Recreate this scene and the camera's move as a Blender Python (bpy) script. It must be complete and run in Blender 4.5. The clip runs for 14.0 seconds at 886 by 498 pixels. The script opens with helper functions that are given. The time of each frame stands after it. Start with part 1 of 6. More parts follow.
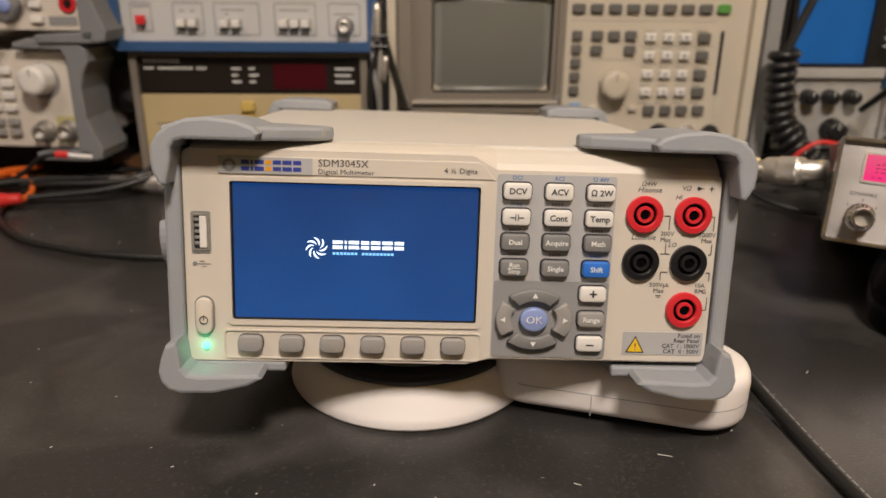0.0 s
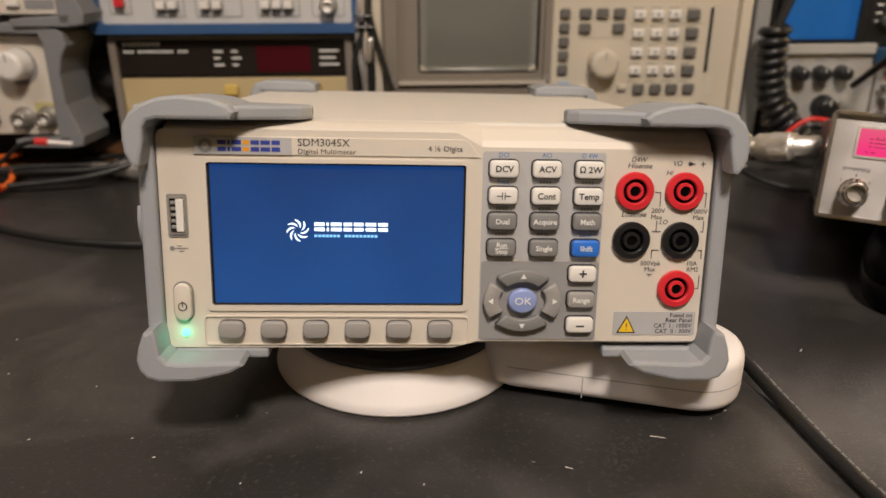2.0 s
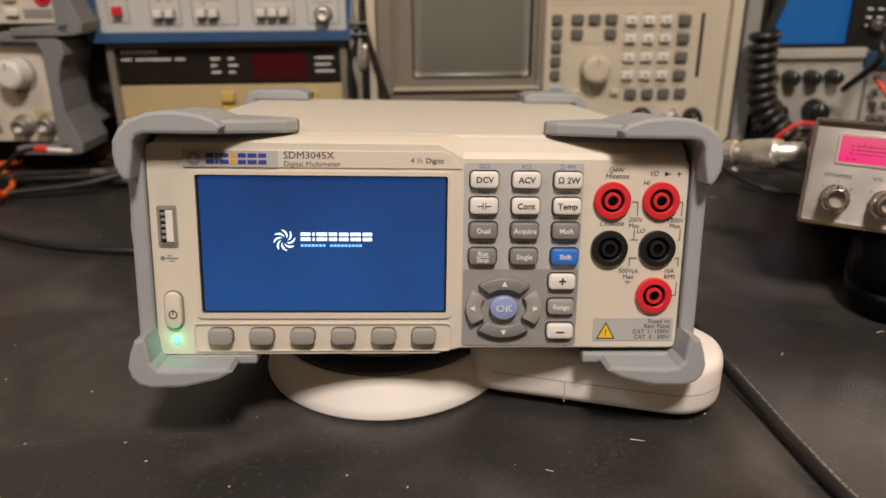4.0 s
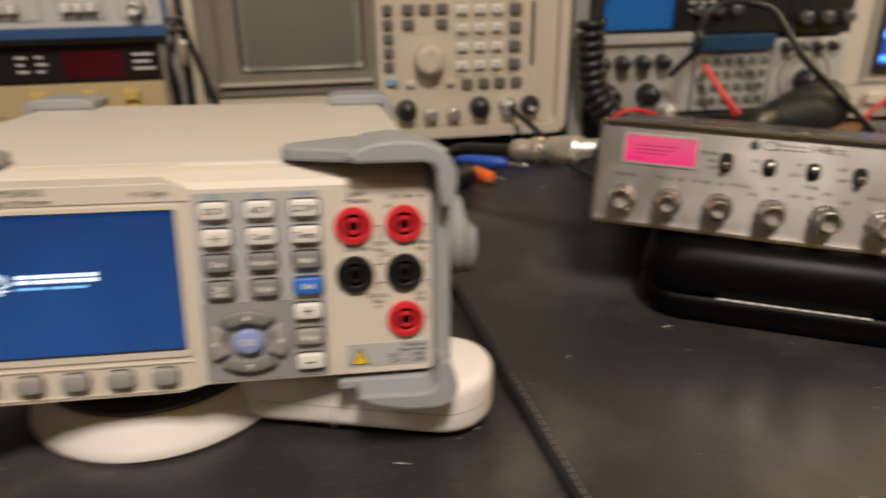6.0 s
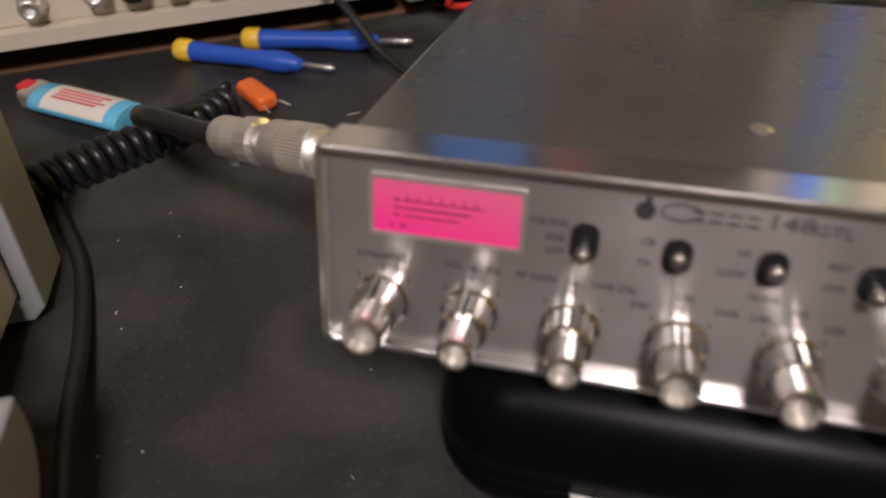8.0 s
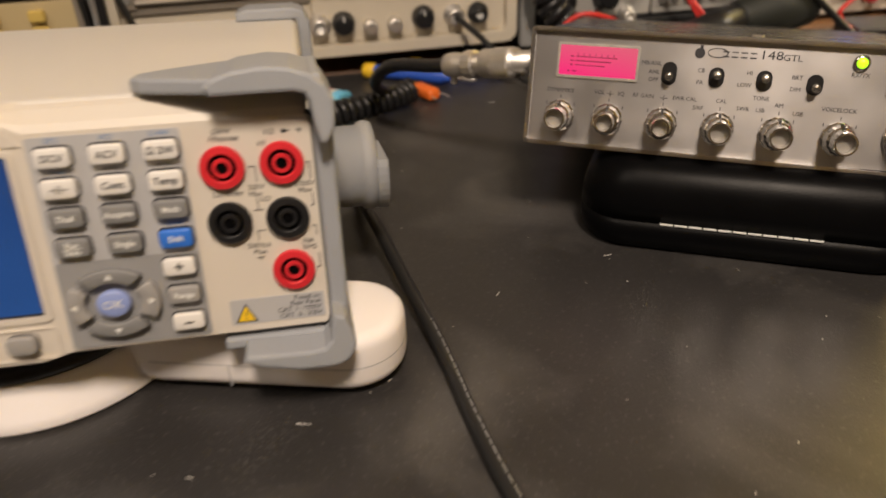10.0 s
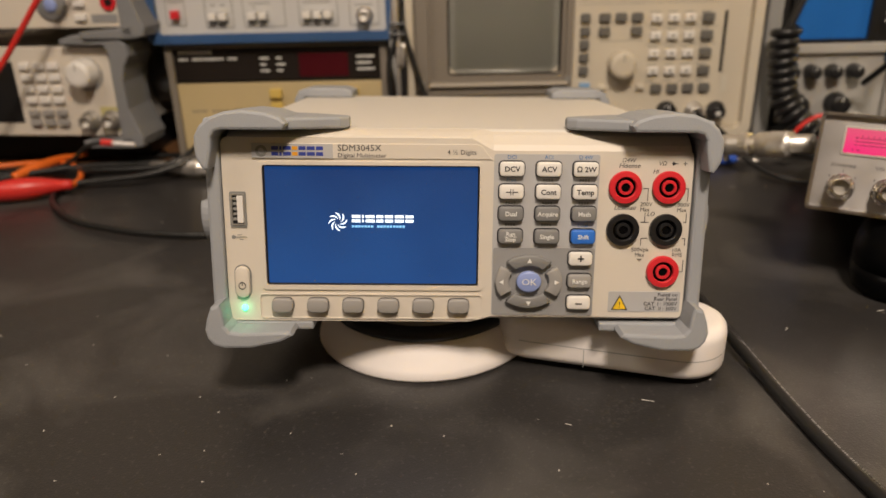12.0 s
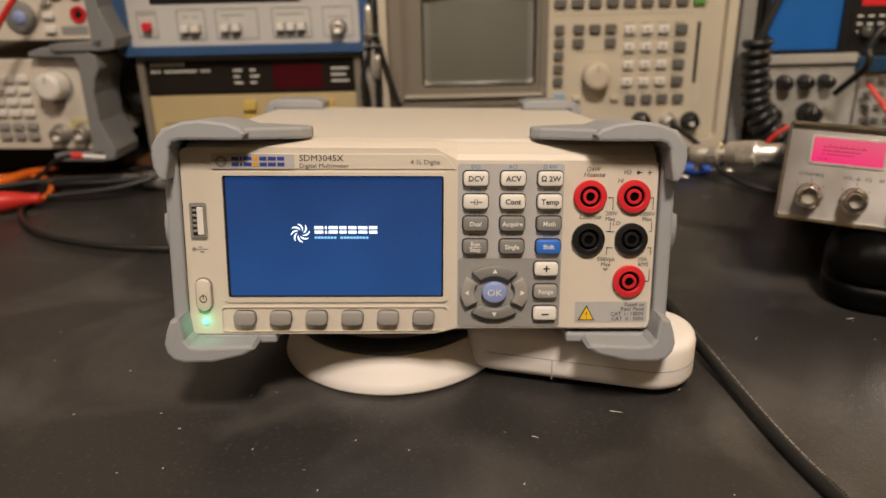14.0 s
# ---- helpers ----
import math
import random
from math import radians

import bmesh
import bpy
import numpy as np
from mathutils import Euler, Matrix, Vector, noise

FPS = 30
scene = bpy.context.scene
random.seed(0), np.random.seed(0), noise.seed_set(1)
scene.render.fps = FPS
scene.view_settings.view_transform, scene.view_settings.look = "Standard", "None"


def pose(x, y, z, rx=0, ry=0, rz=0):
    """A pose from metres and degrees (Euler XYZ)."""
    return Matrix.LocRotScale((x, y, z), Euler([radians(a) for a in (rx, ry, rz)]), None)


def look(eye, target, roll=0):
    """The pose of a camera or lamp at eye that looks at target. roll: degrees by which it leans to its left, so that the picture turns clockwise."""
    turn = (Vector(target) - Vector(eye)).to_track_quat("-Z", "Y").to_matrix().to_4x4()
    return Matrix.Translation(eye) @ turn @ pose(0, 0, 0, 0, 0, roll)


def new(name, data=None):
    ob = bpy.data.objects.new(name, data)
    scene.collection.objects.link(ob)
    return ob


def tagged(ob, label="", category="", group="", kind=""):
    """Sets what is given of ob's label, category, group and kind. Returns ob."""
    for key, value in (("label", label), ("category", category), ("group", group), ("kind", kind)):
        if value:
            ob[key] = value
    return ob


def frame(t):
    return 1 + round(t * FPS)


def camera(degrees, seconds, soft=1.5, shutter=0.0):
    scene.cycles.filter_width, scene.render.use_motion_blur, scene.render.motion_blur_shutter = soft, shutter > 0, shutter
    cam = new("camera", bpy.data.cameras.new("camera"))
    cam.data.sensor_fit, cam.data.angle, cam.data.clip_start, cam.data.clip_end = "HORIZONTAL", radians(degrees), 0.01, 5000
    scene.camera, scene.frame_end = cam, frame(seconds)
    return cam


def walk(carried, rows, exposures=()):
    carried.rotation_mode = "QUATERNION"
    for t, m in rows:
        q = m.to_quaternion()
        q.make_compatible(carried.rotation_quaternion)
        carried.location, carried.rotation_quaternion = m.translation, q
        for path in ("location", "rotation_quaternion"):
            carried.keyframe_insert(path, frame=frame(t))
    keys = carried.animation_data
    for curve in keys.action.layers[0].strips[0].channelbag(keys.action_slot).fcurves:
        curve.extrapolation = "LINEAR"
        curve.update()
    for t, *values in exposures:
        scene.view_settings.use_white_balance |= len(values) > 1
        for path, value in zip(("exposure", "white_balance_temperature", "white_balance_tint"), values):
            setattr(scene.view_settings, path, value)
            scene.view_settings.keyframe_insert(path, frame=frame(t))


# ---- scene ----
cam = camera(61.7, 14.0, shutter=0.5)
cam.data.dof.use_dof = True
cam.data.dof.focus_distance = 0.31
cam.data.dof.aperture_fstop = 9.0
PATH = [
    (0, -0.0205, -0.2584, 0.1874, 69.443, -0.457, -1.829),
    (0.5, -0.019, -0.2604, 0.1879, 69.527, -0.311, -2.102),
    (1, -0.0183, -0.2575, 0.1849, 69.394, -0.2, -2.257),
    (1.5, -0.0159, -0.2537, 0.1857, 68.789, -0.095, -2.356),
    (2, -0.0176, -0.2516, 0.1827, 68.344, 0.116, -2.688),
    (2.5, -0.0098, -0.2542, 0.1873, 68.476, 0.231, -2.852),
    (3, -0.0105, -0.2562, 0.1884, 68.59, 0.289, -2.781),
    (5.3, -0.0084, -0.2602, 0.1916, 67.505, 0.466, -2.269),
    (5.5, -0.0063, -0.2606, 0.1972, 67.316, 0.542, -3.23),
    (6, 0.0597, -0.2472, 0.2038, 66.19, 0.533, -9.408),
    (6.5, 0.0972, -0.2325, 0.2111, 64.06, -0.447, -16.664),
    (7, 0.1281, -0.1985, 0.2168, 63.161, -1.035, -21.528),
    (7.5, 0.174, -0.0889, 0.2046, 58.252, -0.742, -21.617),
    (8, 0.2092, -0.0183, 0.2042, 48.008, 2.624, -14.323),
    (8.2, 0.2173, -0.0023, 0.2017, 46.113, 3.993, -12.64),
    (10.3, 0.0804, -0.2583, 0.1972, 62.188, 1.582, -10.176),
    (10.5, 0.0653, -0.2785, 0.2079, 63.748, 1.533, -8.422),
    (11, -0.0182, -0.2999, 0.2029, 66.338, 1.959, -1.795),
    (11.5, -0.0085, -0.2991, 0.1994, 67.416, 1.597, 0.128),
    (12, -0.0109, -0.2988, 0.1992, 67.809, 1.2, -0.027),
    (12.5, -0.0053, -0.2965, 0.2022, 68.414, 1.328, -0.407),
    (13, 0.0033, -0.2964, 0.2006, 68.886, 1.402, -0.733),
    (13.5, 0.0008, -0.2962, 0.1983, 68.945, 1.357, -1.014),
    (14, -0.0012, -0.2956, 0.1967, 68.775, 1.182, -1.165),
]
EXPOSURES = [(0.0, -0.07, 6250, 11), (3.2, -0.07, 6250, 11), (6.0, -0.16, 6300, 10), (6.5, -0.11, 6250, 10), (7.0, -0.12, 6300, 10), (7.5, 0.09, 6100, 11), (8.0, -0.20, 5700, 16), (8.2, -0.18, 5700, 16), (10.3, -0.08, 6700, 11), (11.0, -0.08, 6700, 11), (12.0, -0.09, 6650, 10), (14.0, -0.13, 6700, 10)]
walk(cam, [(t, pose(x, y, z, rx, ry, rz)) for t, x, y, z, rx, ry, rz in PATH], EXPOSURES)

# ---- light ----
world = bpy.data.worlds.new("room_air")
scene.world = world
world.use_nodes = True
world.node_tree.nodes["Background"].inputs[0].default_value = (1.0, 0.86, 0.72, 1)
world.node_tree.nodes["Background"].inputs[1].default_value = 0.014


def lamp(name, kind, at, to, watts, colour, size, spread=180):
    data = bpy.data.lights.new(name, kind)
    data.energy, data.color = watts, colour
    if kind == "AREA":
        data.size, data.spread = size, radians(spread)
    else:
        data.shadow_soft_size = size
    ob = new(name, data)
    ob.matrix_world = look(at, to)
    return ob


lamp("ceiling_lamp_light", "AREA", (0.12, -0.74, 1.20), (0.1, 0.15, 0), 21.8, (1.0, 0.84, 0.69), 0.20)
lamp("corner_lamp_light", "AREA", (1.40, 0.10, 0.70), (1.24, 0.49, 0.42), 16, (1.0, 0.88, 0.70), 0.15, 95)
# added fill that lifts the left side; no lamp is known there
lamp("room_fill_light", "AREA", (-0.9, -0.6, 1.45), (0.0, 0.4, 0), 7.5, (1.0, 0.86, 0.72), 0.5)


# ---- materials ----
def mat(name, colour, rough=0.5, metal=0.0, vary=0.06, scale=60.0, bump=0.0, fine=900.0, coat=0.0, glow=0.0, spec=0.5):
    m = bpy.data.materials.new(name)
    m.use_nodes = True
    nt = m.node_tree
    b = nt.nodes["Principled BSDF"]
    b.inputs["Roughness"].default_value = rough
    b.inputs["Metallic"].default_value = metal
    b.inputs["Coat Weight"].default_value = coat
    b.inputs["Specular IOR Level"].default_value = spec
    tc = nt.nodes.new("ShaderNodeTexCoord")
    n1 = nt.nodes.new("ShaderNodeTexNoise")
    n1.inputs["Scale"].default_value = scale
    n1.inputs["Detail"].default_value = 6
    nt.links.new(tc.outputs["Object"], n1.inputs["Vector"])
    ramp = nt.nodes.new("ShaderNodeMix")
    ramp.data_type = "RGBA"
    ramp.inputs[6].default_value = (*[c * (1 - vary) for c in colour], 1)
    ramp.inputs[7].default_value = (*[min(1, c * (1 + vary)) for c in colour], 1)
    nt.links.new(n1.outputs["Fac"], ramp.inputs[0])
    nt.links.new(ramp.outputs[2], b.inputs["Base Color"])
    n2 = nt.nodes.new("ShaderNodeTexNoise")
    n2.inputs["Scale"].default_value = fine
    n2.inputs["Detail"].default_value = 3
    nt.links.new(tc.outputs["Object"], n2.inputs["Vector"])
    mr = nt.nodes.new("ShaderNodeMapRange")
    mr.inputs["To Min"].default_value = max(0.02, rough - 0.08)
    mr.inputs["To Max"].default_value = min(1, rough + 0.08)
    nt.links.new(n1.outputs["Fac"], mr.inputs["Value"])
    nt.links.new(mr.outputs[0], b.inputs["Roughness"])
    if bump:
        bp = nt.nodes.new("ShaderNodeBump")
        bp.inputs["Strength"].default_value = bump
        bp.inputs["Distance"].default_value = 0.0006
        nt.links.new(n2.outputs["Fac"], bp.inputs["Height"])
        nt.links.new(bp.outputs[0], b.inputs["Normal"])
    if glow:
        b.inputs["Emission Color"].default_value = (*colour, 1)
        b.inputs["Emission Strength"].default_value = glow
    return m


def mat_table():
    m = mat("black_rubber_mat", (0.028, 0.0262, 0.0258), 0.37, vary=0.25, scale=14, bump=0.25, fine=900)
    nt = m.node_tree
    b = nt.nodes["Principled BSDF"]
    tc = nt.nodes.new("ShaderNodeTexCoord")
    base = b.inputs["Base Color"].links[0].from_socket
    # grey scuffs and dust smears
    n = nt.nodes.new("ShaderNodeTexNoise")
    n.inputs["Scale"].default_value, n.inputs["Detail"].default_value, n.inputs["Distortion"].default_value = 11, 9, 0.6
    nt.links.new(tc.outputs["Object"], n.inputs["Vector"])
    r = nt.nodes.new("ShaderNodeMapRange")
    r.inputs["From Min"].default_value, r.inputs["From Max"].default_value = 0.51, 0.76
    r.inputs["To Max"].default_value = 0.40
    nt.links.new(n.outputs["Fac"], r.inputs["Value"])
    # fine dust
    v = nt.nodes.new("ShaderNodeTexNoise")
    v.inputs["Scale"].default_value, v.inputs["Detail"].default_value = 420, 4
    nt.links.new(tc.outputs["Object"], v.inputs["Vector"])
    r2 = nt.nodes.new("ShaderNodeMapRange")
    r2.inputs["From Min"].default_value, r2.inputs["From Max"].default_value = 0.58, 0.80
    r2.inputs["To Max"].default_value = 0.34
    nt.links.new(v.outputs["Fac"], r2.inputs["Value"])
    add = nt.nodes.new("ShaderNodeMath")
    add.operation = "ADD"
    add.use_clamp = True
    nt.links.new(r.outputs[0], add.inputs[0])
    nt.links.new(r2.outputs[0], add.inputs[1])
    mx = nt.nodes.new("ShaderNodeMix")
    mx.data_type = "RGBA"
    nt.links.new(add.outputs[0], mx.inputs[0])
    nt.links.new(base, mx.inputs[6])
    mx.inputs[7].default_value = (0.16, 0.15, 0.14, 1)
    # smudges of fingers and rubbed spots: blotches broken up by a fine weave
    s = nt.nodes.new("ShaderNodeTexNoise")
    s.inputs["Scale"].default_value, s.inputs["Detail"].default_value = 22, 2
    nt.links.new(tc.outputs["Object"], s.inputs["Vector"])
    r3 = nt.nodes.new("ShaderNodeMapRange")
    r3.inputs["From Min"].default_value, r3.inputs["From Max"].default_value = 0.58, 0.72
    nt.links.new(s.outputs["Fac"], r3.inputs["Value"])
    w = nt.nodes.new("ShaderNodeTexVoronoi")
    w.inputs["Scale"].default_value = 620
    nt.links.new(tc.outputs["Object"], w.inputs["Vector"])
    r4 = nt.nodes.new("ShaderNodeMapRange")
    r4.inputs["From Min"].default_value, r4.inputs["From Max"].default_value = 0.15, 0.5
    r4.inputs["To Min"].default_value, r4.inputs["To Max"].default_value = 0.26, 0.0
    nt.links.new(w.outputs["Distance"], r4.inputs["Value"])
    mul = nt.nodes.new("ShaderNodeMath")
    mul.operation = "MULTIPLY"
    nt.links.new(r3.outputs[0], mul.inputs[0])
    nt.links.new(r4.outputs[0], mul.inputs[1])
    mx2 = nt.nodes.new("ShaderNodeMix")
    mx2.data_type = "RGBA"
    nt.links.new(mul.outputs[0], mx2.inputs[0])
    nt.links.new(mx.outputs[2], mx2.inputs[6])
    mx2.inputs[7].default_value = (0.13, 0.125, 0.12, 1)
    nt.links.new(mx2.outputs[2], b.inputs["Base Color"])
    return m


def mat_brushed(name, colour, rough):
    m = mat(name, colour, rough, metal=0.86, vary=0.08, scale=40)
    nt = m.node_tree
    b = nt.nodes["Principled BSDF"]
    tc = nt.nodes.new("ShaderNodeTexCoord")
    mp = nt.nodes.new("ShaderNodeMapping")
    mp.inputs["Scale"].default_value = (18, 60, 1500)
    n = nt.nodes.new("ShaderNodeTexNoise")
    n.inputs["Scale"].default_value = 1.0
    nt.links.new(tc.outputs["Object"], mp.inputs[0])
    nt.links.new(mp.outputs[0], n.inputs["Vector"])
    bp = nt.nodes.new("ShaderNodeBump")
    bp.inputs["Strength"].default_value, bp.inputs["Distance"].default_value = 0.2, 0.0001
    nt.links.new(n.outputs["Fac"], bp.inputs["Height"])
    nt.links.new(bp.outputs[0], b.inputs["Normal"])
    # the grooves stretch highlights across themselves
    along = nt.nodes.new("ShaderNodeCombineXYZ")
    along.inputs[0].default_value = 1.0
    turn = nt.nodes.new("ShaderNodeVectorTransform")
    turn.vector_type, turn.convert_from, turn.convert_to = "VECTOR", "OBJECT", "WORLD"
    nt.links.new(along.outputs[0], turn.inputs[0])
    nt.links.new(turn.outputs[0], b.inputs["Tangent"])
    b.inputs["Anisotropic"].default_value = 0.75
    b.inputs["Anisotropic Rotation"].default_value = 0.25
    return m


def mat_screen(name, low, high, strength):
    """A lit display whose backlight is uneven from top to bottom."""
    m = mat(name, low, 0.25, vary=0.02, scale=8)
    nt = m.node_tree
    b = nt.nodes["Principled BSDF"]
    tc = nt.nodes.new("ShaderNodeTexCoord")
    n = nt.nodes.new("ShaderNodeTexNoise")
    n.inputs["Scale"].default_value, n.inputs["Detail"].default_value = 22, 1
    nt.links.new(tc.outputs["Object"], n.inputs["Vector"])
    sep = nt.nodes.new("ShaderNodeSeparateXYZ")
    nt.links.new(tc.outputs["Generated"], sep.inputs[0])
    av = nt.nodes.new("ShaderNodeMath")
    av.operation = "MULTIPLY_ADD"
    av.inputs[1].default_value, av.inputs[2].default_value = -0.7, 0.55
    nt.links.new(sep.outputs["Z"], av.inputs[0])
    ad = nt.nodes.new("ShaderNodeMath")
    ad.use_clamp = True
    nt.links.new(av.outputs[0], ad.inputs[0])
    nt.links.new(n.outputs["Fac"], ad.inputs[1])
    mx = nt.nodes.new("ShaderNodeMix")
    mx.data_type = "RGBA"
    mx.inputs[6].default_value, mx.inputs[7].default_value = (*low, 1), (*high, 1)
    nt.links.new(ad.outputs[0], mx.inputs[0])
    nt.links.new(mx.outputs[2], b.inputs["Emission Color"])
    b.inputs["Base Color"].default_value = (0.01, 0.01, 0.012, 1)
    for link in list(b.inputs["Base Color"].links):
        nt.links.remove(link)
    b.inputs["Emission Strength"].default_value = strength
    return m


def mat_wood(name, dark, light, scale=18):
    m = mat(name, dark, 0.4, vary=0.05)
    nt = m.node_tree
    b = nt.nodes["Principled BSDF"]
    tc = nt.nodes.new("ShaderNodeTexCoord")
    mp = nt.nodes.new("ShaderNodeMapping")
    mp.inputs["Scale"].default_value = (2.0, 2.0, 0.25)
    w = nt.nodes.new("ShaderNodeTexNoise")
    w.inputs["Scale"].default_value, w.inputs["Detail"].default_value = scale, 8
    nt.links.new(tc.outputs["Object"], mp.inputs[0])
    nt.links.new(mp.outputs[0], w.inputs["Vector"])
    mx = nt.nodes.new("ShaderNodeMix")
    mx.data_type = "RGBA"
    mx.inputs[6].default_value, mx.inputs[7].default_value = (*dark, 1), (*light, 1)
    nt.links.new(w.outputs["Fac"], mx.inputs[0])
    nt.links.new(mx.outputs[2], b.inputs["Base Color"])
    return m


M_TABLE = mat_table()
M_WALL = mat("cream_wall_paint", (0.55, 0.48, 0.38), 0.8, vary=0.05, scale=6, bump=0.3)
M_YELLOW = mat("yellow_wall_paint", (0.88, 0.70, 0.16), 0.75, vary=0.04, scale=6, bump=0.2)
M_DARKWALL = mat("dark_shelf_back", (0.06, 0.05, 0.045), 0.8, vary=0.15, scale=10)
M_WOOD = mat_wood("orange_varnished_wood", (0.30, 0.11, 0.02), (0.48, 0.20, 0.05))
M_EDGE = mat_wood("brown_bench_wood", (0.11, 0.05, 0.02), (0.2, 0.10, 0.045), 30)
M_CREAM = mat("cream_abs_plastic", (0.62, 0.57, 0.50), 0.48, vary=0.03, scale=30, bump=0.12, fine=2500)
M_BODY = mat("painted_steel_cream", (0.62, 0.59, 0.545), 0.5, vary=0.03, scale=25, bump=0.25, fine=1800)
M_BUMP = mat("blue_grey_rubber", (0.30, 0.315, 0.34), 0.6, vary=0.06, scale=45, bump=0.2, fine=1600)
M_PANELGREY = mat("grey_panel_print", (0.27, 0.27, 0.275), 0.5, vary=0.03, scale=60)
M_LABELGREY = mat("light_grey_print", (0.42, 0.42, 0.43), 0.45, vary=0.03, scale=60)
M_KEYGREY = mat("grey_key_rubber", (0.20, 0.20, 0.20), 0.5, vary=0.05, scale=120, bump=0.1)
M_KEYWHITE = mat("white_key_plastic", (0.72, 0.70, 0.67), 0.4, vary=0.03, scale=120)
M_KEYBLUE = mat("blue_key_plastic", (0.03, 0.16, 0.62), 0.35, vary=0.05, scale=120)
M_KEYLILAC = mat("lilac_blue_key_plastic", (0.26, 0.33, 0.62), 0.35, vary=0.05, scale=120)
M_SOFT = mat("warm_grey_soft_key", (0.30, 0.29, 0.28), 0.5, vary=0.04, scale=120)
M_RED = mat("red_jack_plastic", (0.62, 0.025, 0.035), 0.35, vary=0.05, scale=150)
M_BLACK = mat("black_plastic", (0.012, 0.012, 0.013), 0.35, vary=0.15, scale=80)
# leatherette of case and pouch; its black also serves as shade in the jacks
M_BLACKSOFT = mat("black_leatherette_and_jack_shade", (0.0025, 0.0025, 0.0028), 0.34, vary=0.2, scale=40, bump=0.08, fine=900, spec=0.08)
M_RUBBERBLK = mat("black_cable_rubber", (0.014, 0.014, 0.014), 0.4, vary=0.15, scale=60, bump=0.1)
M_WHITE = mat("white_plastic", (0.88, 0.84, 0.83), 0.6, vary=0.03, scale=25, bump=0.06)
M_CHROME = mat("chrome", (0.72, 0.71, 0.69), 0.15, metal=1.0, vary=0.04, scale=90)
M_STEEL = mat("nickel_plated_brass", (0.76, 0.73, 0.69), 0.4, metal=0.88, vary=0.12, scale=120, bump=0.1)
M_GOLD = mat("gold_plated_connector", (0.62, 0.48, 0.25), 0.28, metal=1.0, vary=0.12, scale=120)
M_BRUSH = mat_brushed("brushed_aluminium_face", (0.44, 0.425, 0.42), 0.33)
M_CASEPAINT = mat("black_painted_steel", (0.060, 0.057, 0.054), 0.38, vary=0.2, scale=30, bump=0.2, fine=1200)
M_INK = mat("dark_ink", (0.03, 0.03, 0.035), 0.6)
M_INKBLUE = mat("blue_ink", (0.06, 0.17, 0.38), 0.6)
M_INKNAVY = mat("navy_logo_ink", (0.03, 0.05, 0.30), 0.5)
M_INKORANGE = mat("orange_logo_ink", (0.75, 0.33, 0.02), 0.5)
M_INKWHITE = mat("white_ink", (0.75, 0.75, 0.73), 0.5)
M_INKGREY = mat("grey_ink", (0.22, 0.22, 0.21), 0.6)
M_WARN = mat("yellow_warning_ink", (0.80, 0.52, 0.02), 0.5)
M_TFT = mat_screen("blue_tft", (0.004, 0.030, 0.13), (0.012, 0.075, 0.26), 0.93)
M_TFTWHITE = mat("white_tft_pixels", (0.75, 0.88, 1.0), 0.3, vary=0.0, glow=1.0)
M_TFTPALE = mat("pale_blue_tft_pixels", (0.20, 0.50, 0.85), 0.3, vary=0.0, glow=0.9)
M_LEDGREEN = mat("green_led", (0.12, 1.0, 0.50), 0.3, vary=0.0, glow=3.0)
M_PINK = mat_screen("pink_backlit_meter", (0.75, 0.16, 0.20), (1.0, 0.03, 0.20), 0.95)
M_METERINK = mat("dark_red_meter_ink", (0.22, 0.01, 0.05), 0.5)
M_DIGIT = mat("red_led_digit", (1.0, 0.015, 0.13), 0.3, vary=0.0, glow=1.2)
M_DIGITBACK = mat("dark_red_filter", (0.035, 0.004, 0.012), 0.12)
M_LEDLIME = mat("lime_led", (0.40, 0.95, 0.02), 0.3, vary=0.0, glow=1.3)
M_BEIGE = mat("beige_instrument_paint", (0.56, 0.505, 0.41), 0.55, vary=0.04, scale=12, bump=0.15)
M_BEZEL = mat("taupe_crt_bezel", (0.20, 0.175, 0.145), 0.55, vary=0.05, scale=20, bump=0.15)
M_CRT = mat("grey_crt_glass", (0.31, 0.31, 0.275), 0.25, vary=0.05, scale=6)
M_KEYDARK = mat("slate_key", (0.13, 0.125, 0.115), 0.5, vary=0.08, scale=120)
M_KEYTAN = mat("pale_key", (0.58, 0.54, 0.45), 0.5, vary=0.05, scale=120)
M_BLUECASE = mat("blue_case_plastic", (0.035, 0.09, 0.22), 0.45, vary=0.06, scale=30)
M_FACEWHITE = mat("off_white_face", (0.52, 0.52, 0.52), 0.5, vary=0.03, scale=20)
M_TANFACE = mat("tan_front_panel", (0.50, 0.40, 0.22), 0.5, vary=0.04, scale=18)
M_BROWNBLK = mat("brown_black_window", (0.018, 0.014, 0.012), 0.22, vary=0.1, scale=30)
M_DARKRED = mat("dark_red_led_window", (0.06, 0.004, 0.008), 0.2, vary=0.1, scale=40)
M_YKEY = mat("yellow_key", (0.62, 0.45, 0.12), 0.45, vary=0.05, scale=80)
M_GREYCASE = mat("grey_case_plastic", (0.26, 0.26, 0.255), 0.5, vary=0.06, scale=20, bump=0.1)
M_ALU = mat("aluminium_module_face", (0.44, 0.43, 0.41), 0.45, metal=0.2, vary=0.05, scale=20)
M_BLUESCR = mat("blue_lit_screen", (0.01, 0.085, 0.28), 0.3, vary=0.1, scale=15, glow=0.34)
M_NAVYSCR = mat("navy_lcd", (0.010, 0.035, 0.18), 0.3, vary=0.1, scale=15, glow=1.4)
M_LCDBLUE = mat("bright_blue_lcd_text", (0.06, 0.28, 1.0), 0.3, vary=0.0, glow=2.2)
M_LCDYELLOW = mat("yellow_green_lcd_text", (0.45, 0.58, 0.16), 0.3, vary=0.0, glow=0.55)
